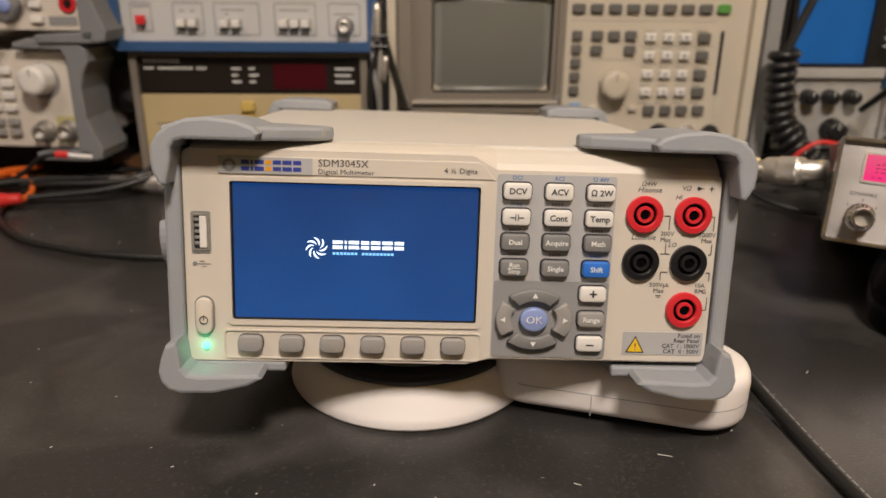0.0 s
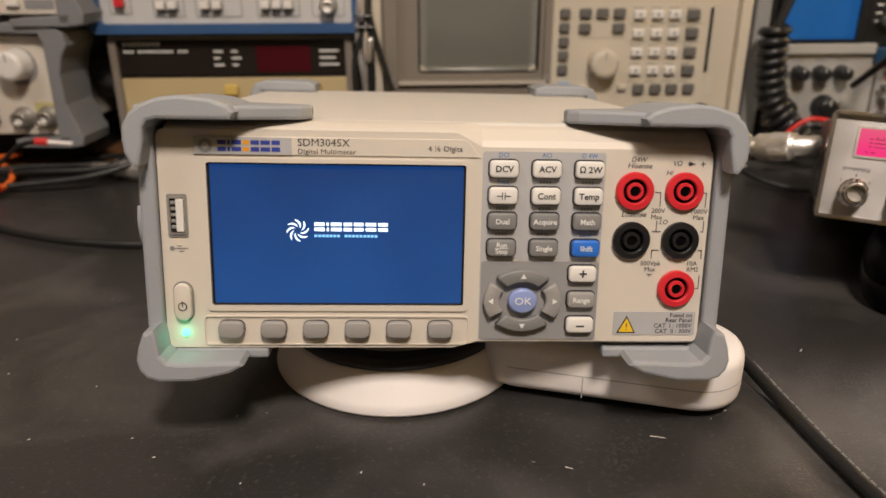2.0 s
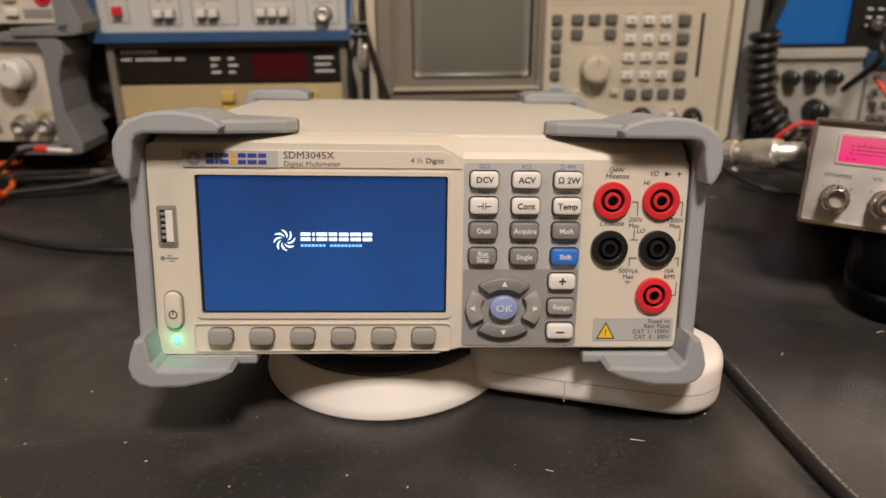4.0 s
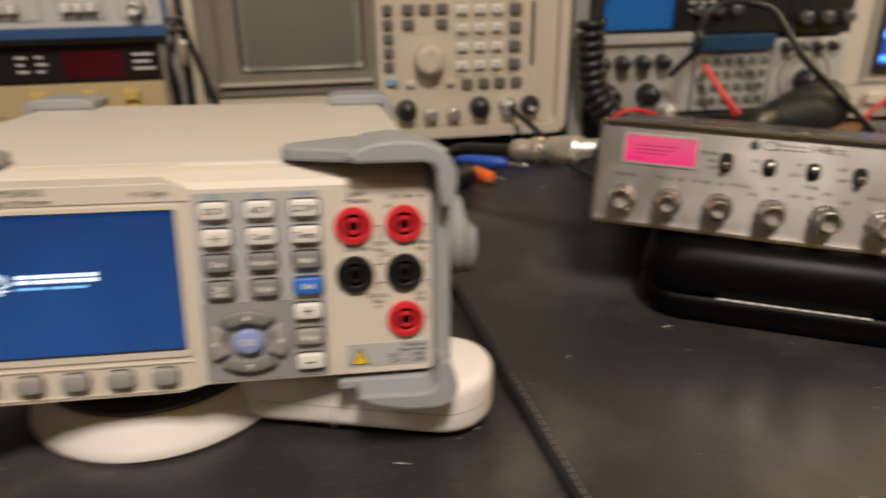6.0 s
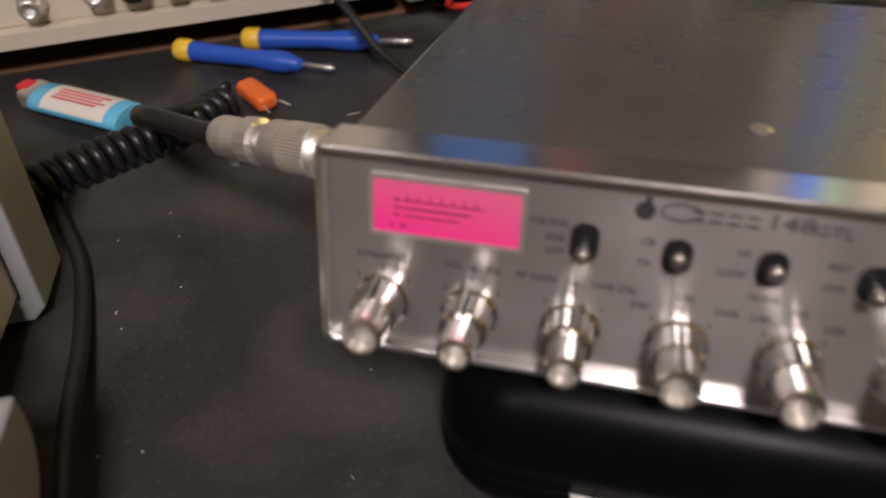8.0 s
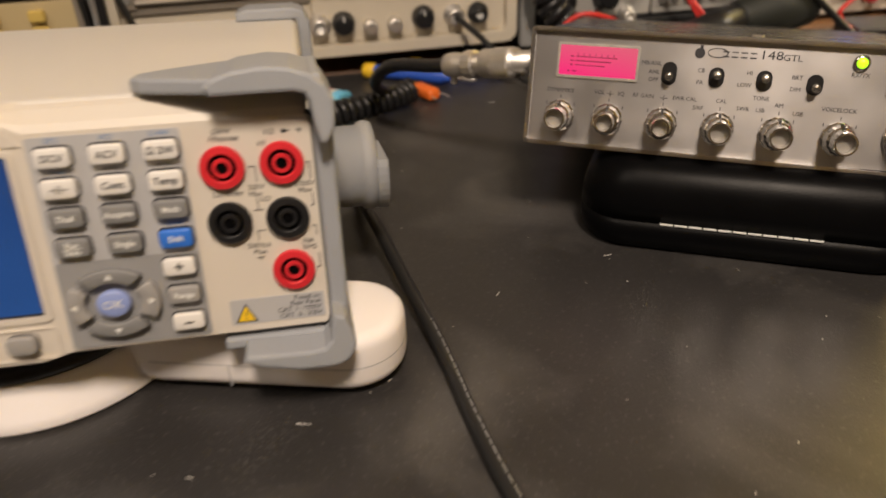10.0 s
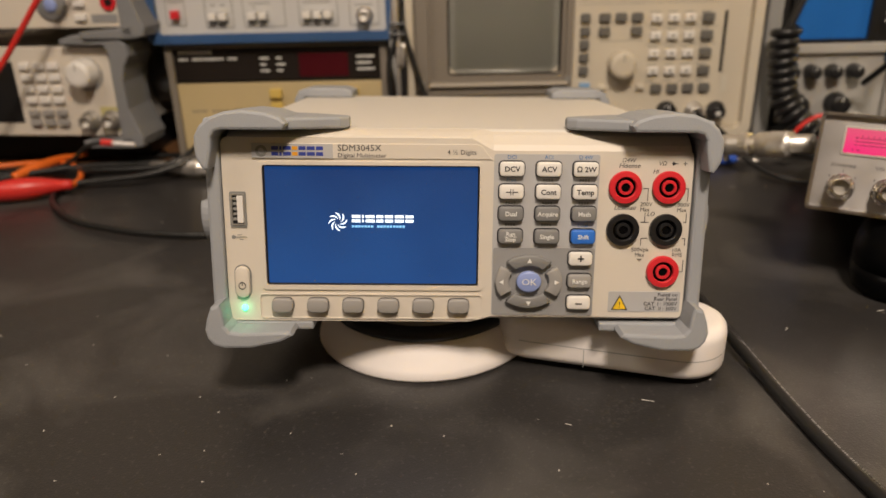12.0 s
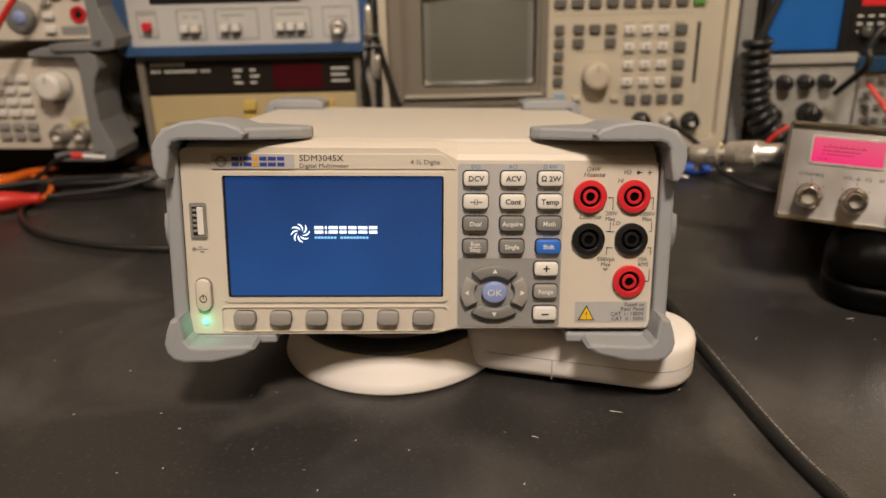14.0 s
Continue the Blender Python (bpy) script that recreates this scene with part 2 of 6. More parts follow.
M_KEYGREEN = mat("lit_green_key", (0.12, 0.85, 0.03), 0.3, vary=0.0, glow=1.0)
M_REDWIRE = mat("red_silicone_wire", (0.62, 0.03, 0.025), 0.38, vary=0.06, scale=60)
M_ORANGE = mat("orange_plastic", (0.75, 0.15, 0.02), 0.4, vary=0.06, scale=60)
M_SCRBLUE = mat("blue_handle_plastic", (0.025, 0.09, 0.48), 0.35, vary=0.06, scale=60)
M_SCRYEL = mat("yellow_cap_plastic", (0.75, 0.48, 0.03), 0.4, vary=0.06, scale=60)
M_CYAN = mat("light_blue_plastic", (0.14, 0.48, 0.72), 0.3, vary=0.06, scale=60)
M_TEAL = mat("teal_plastic", (0.06, 0.30, 0.33), 0.4, vary=0.06, scale=60)
M_PAPER = mat("white_paper_label", (0.7, 0.66, 0.6), 0.7, vary=0.05, scale=60)
M_TRAY = mat("ivory_moulded_plastic", (0.57, 0.48, 0.33), 0.5, vary=0.05, scale=15, bump=0.1)
M_LIMETRAY = mat("yellow_green_tray", (0.42, 0.42, 0.10), 0.6, vary=0.08, scale=14)
M_OLIVE = mat("dark_olive_plastic", (0.014, 0.016, 0.013), 0.6, vary=0.15, scale=40, bump=0.1)
M_CLOTH = mat("grey_cloth", (0.17, 0.165, 0.16), 0.9, vary=0.2, scale=40, bump=0.5, fine=1200)
M_RADIOCASE = mat("satin_black_enamel", (0.075, 0.074, 0.072), 0.27, vary=0.10, scale=25, spec=0.8)
M_KNOB = mat("pale_chromed_plastic", (0.74, 0.72, 0.69), 0.2, metal=1.0, vary=0.06, scale=150)
M_GUARD = mat("dark_grey_rubber", (0.19, 0.195, 0.205), 0.7, vary=0.1, scale=45, bump=0.3, fine=1400)
M_PSU = mat("taupe_instrument_plastic", (0.43, 0.385, 0.325), 0.55, vary=0.05, scale=15, bump=0.15)
M_BRIGHTTRIM = mat("bright_chrome_trim", (0.78, 0.77, 0.77), 0.19, metal=0.95, vary=0.05, scale=60)
M_DULLNICKEL = mat("tarnished_nickel", (0.30, 0.28, 0.25), 0.45, metal=0.6, vary=0.15, scale=120)
M_SATIN = mat("satin_knob_cap", (0.36, 0.34, 0.31), 0.45, metal=0.6, vary=0.08, scale=200)
M_BAT = mat("dark_nickel", (0.34, 0.32, 0.29), 0.24, metal=0.9, vary=0.1, scale=120)
M_DEEPBLUE = mat("deep_blue_enamel", (0.012, 0.045, 0.095), 0.4, vary=0.08, scale=30)
M_DUST = mat("pale_dust", (0.45, 0.43, 0.40), 0.9)


# ---- mesh helpers ----
def link(name, bm, material, smooth=False):
    me = bpy.data.meshes.new(name)
    bm.normal_update()
    bm.to_mesh(me)
    bm.free()
    if material:
        me.materials.append(material)
    if smooth:
        for p in me.polygons:
            p.use_smooth = True
    return new(name, me)


def part(name, bm, material, parent, label="", smooth=False):
    ob = link(name, bm, material, smooth)
    ob.parent = parent
    return tagged(ob, label)


def thing(name, m, label, category, group="", kind=""):
    ob = new(name)
    ob.empty_display_size = 0.01
    ob.matrix_world = m
    return tagged(ob, label, category, group, kind)


def rbox(bm, x0, x1, y0, y1, z0, z1, bev=0.0, seg=2):
    r = bmesh.ops.create_cube(bm, size=1.0, matrix=Matrix.Translation(((x0 + x1) / 2, (y0 + y1) / 2, (z0 + z1) / 2)) @ Matrix.Diagonal((x1 - x0, y1 - y0, z1 - z0, 1)))
    if bev:
        edges = list({e for v in r["verts"] for e in v.link_edges})
        bmesh.ops.bevel(bm, geom=edges, offset=bev, segments=seg, profile=0.5, affect="EDGES")
    return bm


def box(x0, x1, y0, y1, z0, z1, bev=0.0, seg=2):
    return rbox(bmesh.new(), x0, x1, y0, y1, z0, z1, bev, seg)


def rrect(x0, x1, z0, z1, r, n=5):
    """A rounded rectangle outline in x and z."""
    pts = []
    for cx, cz, a in ((x1 - r, z1 - r, 0), (x0 + r, z1 - r, 90), (x0 + r, z0 + r, 180), (x1 - r, z0 + r, 270)):
        for i in range(n + 1):
            b = radians(a + 90 * i / n)
            pts.append((cx + r * math.cos(b), cz + r * math.sin(b)))
    return pts


def prism(bm, pts, y0, y1, bev=0.0, seg=2, plane="XZ"):
    """An outline extruded from y0 to y1 (plane XZ) or from z0 to z1 (plane XY)."""
    put = (lambda a, b, c: (a, c, b)) if plane == "XZ" else (lambda a, b, c: (a, b, c))
    lo = [bm.verts.new(put(a, b, y0)) for a, b in pts]
    hi = [bm.verts.new(put(a, b, y1)) for a, b in pts]
    n = len(pts)
    fs = [bm.faces.new(lo), bm.faces.new(hi[::-1])]
    for i in range(n):
        fs.append(bm.faces.new((lo[i], hi[i], hi[(i + 1) % n], lo[(i + 1) % n])))
    bmesh.ops.recalc_face_normals(bm, faces=fs)
    if bev:
        edges = list({e for f in fs[:2] for e in f.edges})
        bmesh.ops.bevel(bm, geom=edges, offset=bev, segments=seg, profile=0.5, affect="EDGES")
    return bm


def ring(bm, outer, inner, y0, y1):
    """A frame: the gap between two outlines of as many points, from y0 to y1."""
    n = len(outer)
    a = [[bm.verts.new((x, y, z)) for x, z in o] for o in (outer, inner) for y in (y0, y1)]
    o0, o1, i0, i1 = a
    fs = []
    for k in range(n):
        j = (k + 1) % n
        fs += [bm.faces.new((o0[k], o0[j], i0[j], i0[k])), bm.faces.new((o1[k], i1[k], i1[j], o1[j])),
               bm.faces.new((o0[k], o1[k], o1[j], o0[j])), bm.faces.new((i0[k], i0[j], i1[j], i1[k]))]
    bmesh.ops.recalc_face_normals(bm, faces=fs)
    return bm


def lathe(profile, m=None, n=28, wobble=0):
    """Turns (r, h) pairs round z, closed at both ends; m places it."""
    bm = bmesh.new()
    rows = []
    for r, h in profile:
        rows.append([bm.verts.new((r * math.cos(2 * math.pi * i / n) * (1 - (wobble if i % 2 else 0)), r * math.sin(2 * math.pi * i / n) * (1 - (wobble if i % 2 else 0)), h)) for i in range(n)])
    for a, b in zip(rows, rows[1:]):
        for i in range(n):
            bm.faces.new((a[i], a[(i + 1) % n], b[(i + 1) % n], b[i]))
    bm.faces.new(rows[0][::-1])
    bm.faces.new(rows[-1])
    bmesh.ops.recalc_face_normals(bm, faces=bm.faces[:])
    if m is not None:
        bm.transform(m)
    return bm


def face_out(x, y, z):
    """z of a turned shape points out of a front panel, towards -y."""
    return pose(x, y, z, 90, 0, 0)


def spline(points, steps=10):
    """Points on a smooth curve through the given ones."""
    p = [Vector(q) for q in points]
    p = [2 * p[0] - p[1]] + p + [2 * p[-1] - p[-2]]
    out = []
    for a, b, c, d in zip(p, p[1:], p[2:], p[3:]):
        for i in range(steps):
            t = i / steps
            out.append(0.5 * (2 * b + (c - a) * t + (2 * a - 5 * b + 4 * c - d) * t * t + (3 * b - a - 3 * c + d) * t ** 3))
    out.append(p[-2])
    return out


def tube(path, r, n=10, bm=None):
    bm = bm or bmesh.new()
    rings, up = [], Vector((0.01, 0.02, 1))
    for i, q in enumerate(path):
        d = (path[min(i + 1, len(path) - 1)] - path[max(i - 1, 0)]).normalized()
        u = (up - d * up.dot(d))
        u = u.normalized() if u.length > 1e-4 else d.orthogonal().normalized()
        up = u
        w = d.cross(u)
        rr = r(i / (len(path) - 1)) if callable(r) else r
        rings.append([bm.verts.new(q + rr * (math.cos(2 * math.pi * k / n) * u + math.sin(2 * math.pi * k / n) * w)) for k in range(n)])
    fs = []
    for a, b in zip(rings, rings[1:]):
        for k in range(n):
            fs.append(bm.faces.new((a[k], a[(k + 1) % n], b[(k + 1) % n], b[k])))
    fs += [bm.faces.new(rings[0][::-1]), bm.faces.new(rings[-1])]
    bmesh.ops.recalc_face_normals(bm, faces=fs)
    return bm


def coil(points, big, wire, pitch, taper=0.0):
    """A coiled cord along a smooth curve."""
    axis = spline(points, 24)
    lengths = [0.0]
    for a, b in zip(axis, axis[1:]):
        lengths.append(lengths[-1] + (b - a).length)
    total = lengths[-1]
    count = int(total / pitch * 12)
    path, j, up = [], 0, Vector((0.3, 0.5, 1))
    for i in range(count + 1):
        s = total * i / count
        while j < len(axis) - 2 and lengths[j + 1] < s:
            j += 1
        f = (s - lengths[j]) / max(1e-9, lengths[j + 1] - lengths[j])
        q = axis[j].lerp(axis[j + 1], f)
        d = (axis[min(j + 2, len(axis) - 1)] - axis[max(j - 1, 0)]).normalized()
        u = (up - d * up.dot(d)).normalized()
        up = u
        w = d.cross(u)
        a = 2 * math.pi * i / 12
        path.append(q + big * (math.cos(a) * u + math.sin(a) * w))
    return tube(path, wire, 7)


def text(words, size, at, material, parent, align="CENTER", lean=0.0, name="lettering", wide=1.0, bold=0.001):
    """Raised lettering in the built-in font on a front face; at is x, y, z of its middle line."""
    cu = bpy.data.curves.new(name, "FONT")
    cu.body, cu.size, cu.align_x, cu.align_y, cu.shear = words, size, align, "CENTER", lean
    cu.extrude, cu.resolution_u, cu.offset = 0.00004, 2, size * bold
    tmp = bpy.data.objects.new(name, cu)
    me = bpy.data.meshes.new_from_object(tmp)
    bpy.data.objects.remove(tmp)
    me.name = name
    me.transform(pose(*at, 90, 0, 0) @ Matrix.Diagonal((wide, 1, 1, 1)))
    me.materials.append(material)
    ob = new(name, me)
    ob.parent = parent
    return ob


def bars(spans, y, material, parent, name="print_bar", deep=0.00012):
    """Small flat printed bars: x0, x1, z0, z1 each."""
    for x0, x1, z0, z1 in spans:
        part(name, box(x0, x1, y - deep, y, z0, z1), material, parent)


# ---- setting ----
def setting(name, bm, material, label):
    return tagged(link(name, bm, material), label, "", "", "structure")


setting("bench_top", box(-1.6, 1.6, -1.0, 0.432, -0.03, 0.0, 0.002), M_TABLE, "black rubber mat on the workbench, dusty and scuffed")
setting("bench_edge", box(-1.6, 1.6, 0.432, 1.0, -0.03, 0.002, 0.002), M_EDGE, "brown wooden shelf strip behind the mat")
setting("floor", box(-2.2, 2.2, -2.4, 1.0, -0.85, -0.80), M_EDGE, "plain dark wooden floor")
setting("wall_north", box(-2.2, 2.2, 1.0, 1.1, -0.8, 1.9), M_DARKWALL, "dark wall behind the instruments")
# out of view; added pale so the radio top and mat reflect something bright
setting("wall_north_reflector", box(-2.2, 2.2, 0.97, 0.998, 0.32, 1.9), M_WALL, "unseen cream panel added above the shelf to brighten reflections")
setting("wall_south", box(-2.2, 2.2, -2.5, -2.4, -0.8, 1.9), M_WALL, "plain cream wall")
setting("wall_west", box(-2.3, -2.2, -2.4, 1.0, -0.8, 1.9), M_WALL, "plain cream wall")
setting("wall_east", box(2.2, 2.3, -2.4, 1.0, -0.8, 1.9), M_YELLOW, "plain yellow wall")
setting("ceiling", box(-2.3, 2.3, -2.5, 1.1, 1.9, 2.0), M_WALL, "plain cream ceiling")


# ---- multimeter ----
def key(name, x, z, w, h, material, parent, words="", ink=None, size=0.003, y=-0.0005, tall=0.0025, r=0.0016, label="", gap=0.0005):
    bm = prism(bmesh.new(), rrect(x - w / 2, x + w / 2, z - h / 2, z + h / 2, r, 4), y, y - tall, 0.0006)
    k = part(name, bm, material, parent, label, True)
    g = gap
    part("key_gap", prism(bmesh.new(), rrect(x - w / 2 - g, x + w / 2 + g, z - h / 2 - g, z + h / 2 + g, r + g, 4), y + 0.0002, y - 0.0002), M_INK, k)
    if words:
        lines = words.split("/")
        for i, line in enumerate(lines):
            text(line, size, (x, y - tall - 0.0001, z + ((len(lines) - 1) / 2 - i) * size * 0.95), ink, k, bold=0.02)
        if len(lines) > 1:
            bars([(x - w * 0.25, x + w * 0.25, z - 0.00012, z + 0.00012)], y - tall - 0.0001, ink, k)
    return k


def socket(x, z, colour, parent):
    at = face_out(x, -0.0002, z)
    j = part("banana_jack", lathe([(0.0073, 0), (0.0073, 0.0015), (0.0070, 0.0019), (0.0050, 0.0021), (0.0046, 0.0017), (0.0046, 0.0003)], at, 40), colour, parent)
    # black discs stand in for the shade down the groove and the bore
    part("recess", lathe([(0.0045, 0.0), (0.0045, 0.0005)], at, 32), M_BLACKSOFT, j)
    part("sleeve", lathe([(0.0033, 0), (0.0033, 0.0017), (0.0031, 0.0020), (0.0021, 0.0020), (0.0020, 0.0008)], at, 32), colour, j)
    part("dark_bore", lathe([(0.0019, 0), (0.0019, 0.0011)], at, 16), M_BLACKSOFT, j)


def u(mm):
    return -0.085 + mm / 1000


def v(mm):
    return 0.06 + mm / 1000


def c_shape(side, top, y0, y1):
    """One L-shaped end of a corner guard, seen from the front; side is -1 or 1, top True or False."""
    cx = u(86)
    o = 0.1115
    if top:
        pts = [(o - 0.0030, v(53.2)), (o - 0.0016, v(55)), (o + 0.0001, v(58.5)), (o + 0.0006, v(63)), (o + 0.0004, v(67.5)), (o - 0.002, v(72)), (o - 0.0065, v(75.6)), (o - 0.0125, v(77.8)), (o - 0.020, v(78.6)), (o - 0.030, v(77.6)), (o - 0.0365, v(75.4)), (o - 0.039, v(73)),
               (o - 0.037, v(70.3)), (o - 0.0115, v(70.3)), (o - 0.0085, v(69.4)), (o - 0.0070, v(67)), (o - 0.0066, v(62)), (o - 0.0050, v(53.8))]
    else:
        pts = [(o - 0.0066, v(-6.0)), (o - 0.0024, v(-7.5)), (o - 0.0004, v(-13)), (o + 0.0006, v(-18)), (o - 0.0004, v(-22)), (o - 0.0030, v(-25)), (o - 0.0075, v(-26.4)), (o - 0.020, v(-26.2)), (o - 0.033, v(-23.2)), (o - 0.0385, v(-20.2)),
               (o - 0.0372, v(-18.4)), (o - 0.015, v(-19.2)), (o - 0.0105, v(-18.6)), (o - 0.0082, v(-16)), (o - 0.0075, v(-10))]
    return prism(bmesh.new(), [(cx + side * a, b) for a, b in pts], y0, y1, 0.0013, 2)


def multimeter():
    base = thing("multimeter", pose(-0.0101, -0.0006, -0.0033, -9.12, 1.625, 0), "cream bench multimeter with grey rubber corner guards, tilted back", "multimeter")
    x0, x1 = u(-18.3), u(189.8)
    rise = Matrix(((1, 0, 0, 0), (0, 1, 0, 0), (0, 0.040, 1, 0), (0, 0, 0, 1)))
    shell = box(x0 + 0.0005, x1 - 0.0005, 0.0086, 0.228, v(-17), v(69.5), 0.003, 3)
    shell.transform(rise)
    part("housing", shell, M_BODY, base, "cream painted metal case")
    # front panel with an opening for the screen
    z_hi, z_lo = 61.2, -14.9
    arc = rrect(x0, x1, v(-17.6), v(66.4), 0.003)
    outer = [(x1, v(57)), (x1 - 0.0006, v(z_hi - 0.6)), (x1 - 0.0016, v(z_hi)), (u(150), v(z_hi)), (u(112), v(z_hi)), (u(101.5), v(z_hi))]
    outer += [(u(92), v(66.4))] + arc[7:12] + arc[12:17] + [(u(92), v(-17.6))]
    outer += [(u(101.5), v(z_lo)), (u(112), v(z_lo)), (u(150), v(z_lo)), (x1 - 0.0016, v(z_lo)), (x1 - 0.0006, v(z_lo + 0.6)), (x1, v(-11))]
    inner = rrect(u(-0.6), u(95.6), v(-0.6), v(54.4), 0.001)
    part("front_panel", ring(bmesh.new(), outer, inner, 0.0, 0.012), M_CREAM, base, "cream plastic front panel")
    part("panel_rim", ring(bmesh.new(), rrect(x0 - 0.0009, x1 + 0.0009, v(-14.0), v(60.2), 0.0015), rrect(x0 + 0.001, x1 - 0.001, v(-13.0), v(59.2), 0.001), 0.0016, 0.014), M_INKGREY, base)
    # slopes above and below the panel, deeper on the key side
    for name, edge, deep, back, core in (("brow", ((x0 + 0.003, 66.4), (u(92), 66.4), (u(101.5), z_hi), (x1 - 0.0012, z_hi)), 0.0124, 69.95, 58), ("chin", ((x0 + 0.003, -17.6), (u(92), -17.6), (u(101.5), z_lo), (x1 - 0.0012, z_lo)), 0.0095, -18.0, -8)):
        bm = bmesh.new()
        sign = 1 if back > 0 else -1
        rows = []
        for x, z in edge:
            mid = z + (back - z) * 0.72
            rows.append([bm.verts.new(q) for q in ((x, 0.0, v(z)), (x, deep * 0.12, v(z + (back - z) * 0.28)), (x, deep * 0.5, v(mid)), (x, deep, v(back)), (x, deep, v(core)), (x, 0.001, v(core)), (x, 0.001, v(z - sign * 0.4)))])
        for a, b in zip(rows, rows[1:]):
            for i in range(7):
                j = (i + 1) % 7
                bm.faces.new((a[i], b[i], b[j], a[j]))
        bm.faces.new(rows[0])
        bm.faces.new(rows[-1][::-1])
        bmesh.ops.recalc_face_normals(bm, faces=bm.faces[:])
        part(name, bm, M_CREAM, base)
    # screen
    scr = part("display", box(u(0), u(95.04), 0.0012, 0.003, v(0), v(53.86)), M_TFT, base, "blue lit colour display")
    bm = ring(bmesh.new(), rrect(u(-0.6), u(95.6), v(-0.6), v(54.4), 0.001), rrect(u(0.2), u(94.8), v(0.2), v(53.7), 0.0006), 0.0008, 0.0030)
    part("display_gasket", bm, M_BLACK, scr)
    bm = ring(bmesh.new(), rrect(u(-2.6), u(97.6), v(-2.6), v(56.0), 0.0022), rrect(u(-0.6), u(95.6), v(-0.6), v(54.4), 0.001), -0.0007, 0.0006)
    part("display_bezel", bm, M_CREAM, scr)
    # boot mark on the screen: a pinwheel and plain letter-sized bars
    bm = bmesh.new()
    for k in range(8):
        a0 = 2 * math.pi * k / 8
        pts = []
        for i in range(7):
            a, r = a0 + i * 0.17, 0.0014 + i * 0.00047
            pts.append((r, a))
        lo, hi = [], []
        for i, (r, a) in enumerate(pts):
            w = 0.00052 * math.sin(math.pi * (i + 0.7) / 7.4)
            lo.append((u(32.2) + (r - w) * math.cos(a), v(28.8) + (r - w) * math.sin(a)))
            hi.append((u(32.2) + (r + w) * math.cos(a), v(28.8) + (r + w) * math.sin(a)))
        prism(bm, lo + hi[::-1], 0.0010, 0.0008)
    part("boot_pinwheel", bm, M_TFTWHITE, scr)
    xs, wd = 38.5, [4.6, 1.6, 4.8, 3.9, 4.4, 4.8, 4.4]
    glyph_bars = []
    for i, w in enumerate(wd):
        glyph_bars.append((u(xs), u(xs + w - 0.75), v(28.6), v(31.9)))
        xs += w
    # each block is cut by thin dark gaps so that it reads as a bold mark
    top_bars = [(a, b, c, c + 0.0013) for a, b, c, d in glyph_bars] + [(a, b, d - 0.0013, d) for a, b, c, d in glyph_bars]
    bars(top_bars, 0.0011, M_TFTWHITE, scr, "boot_mark_bar", 0.0003)
    bars([(u(38.5 + i * 1.42), u(38.5 + i * 1.42 + 1.05), v(26.3), v(27.2)) for i in range(17) if i != 7], 0.0011, M_TFTPALE, scr, "boot_mark_bar", 0.0003)
    # name strip
    strip = [(u(-4.7), v(57.2)), (u(101.0), v(57.2)), (u(96.5), v(63.0)), (u(94.5), v(63.9)), (u(-4.7), v(63.9))]
    sp = part("name_strip", prism(bmesh.new(), strip, 0.0, -0.0005, 0.0002, 1), M_CREAM, base)
    part("name_plate", box(u(-4.5), u(31), -0.0008, -0.0005, v(57.4), v(63.7)), M_LABELGREY, sp, "grey plate with a navy mark")
    xs = 4.1
    logo = []
    for w, col in ((3.6, 0), (1.5, 0), (4.0, 0), (2.9, 1), (3.6, 0), (4.0, 0), (3.6, 0)):
        s = 0.55
        x_a, x_b = u(xs), u(xs + w - s)
        pieces = [(x_a, x_b, v(58.5), v(60.1)), (x_a, x_b, v(61.0), v(62.6))]
        logo.append((pieces, col))
        xs += w
    bars([q for p, c in logo if not c for q in p], -0.0008, M_INKNAVY, sp, "mark_bar")
    bars([q for p, c in logo if c for q in p], -0.0008, M_INKORANGE, sp, "mark_bar")
    loop = [[(u(-0.4) + q * math.cos(radians(b)), v(60.5) + q * math.sin(radians(b))) for b in range(0, 360, 24)] for q in (0.0026, 0.0013)]
    part("mark_pinwheel", ring(bmesh.new(), loop[0], loop[1], -0.0010, -0.0007), M_INKGREY, sp)
    text("SDM3045X", 0.0039, (u(33), -0.0006, v(61.9)), M_INK, sp, "LEFT", wide=1.05)
    text("Digital Multimeter", 0.0027, (u(33), -0.0006, v(58.7)), M_INK, sp, "LEFT", wide=1.08)
    text("4 ½ Digits", 0.0029, (u(94), -0.0006, v(60.3)), M_INK, sp, "RIGHT", wide=1.05)
    # usb port, its sign, power key and lamp
    usb = part("usb_port", ring(bmesh.new(), rrect(u(-15.6), u(-8.2), v(26.2), v(42.4), 0.0008), rrect(u(-14.8), u(-9.0), v(27.4), v(41.2), 0.0005), -0.0005, 0.004), M_INKGREY, base, "upright usb socket")
    part("port_recess", box(u(-15), u(-8.8), -0.0002, 0.004, v(27.2), v(41.4)), M_BLACK, usb)
    part("port_tongue", box(u(-12.3), u(-9.5), -0.0011, 0.003, v(28.2), v(40.6), 0.0003), M_KEYWHITE, usb)
    part("port_shell", ring(bmesh.new(), rrect(u(-14.9), u(-8.9), v(27.2), v(41.4), 0.0006), rrect(u(-14.4), u(-9.4), v(27.8), v(40.8), 0.0004), -0.0009, 0.003), M_STEEL, usb)
    for i in range(5):
        part("port_spring", box(u(-14.3), u(-12.4), -0.0007, 0.0002, v(29.3 + i * 2.3), v(30.6 + i * 2.3), 0.0002, 1), M_INKGREY, usb)
    bars([(u(-15), u(-8.6), v(21.6), v(21.9)), (u(-12.8), u(-11), v(22.6), v(22.9)), (u(-12), u(-10.2), v(20.5), v(20.8))], -0.0001, M_INKGREY, base, "usb_sign")
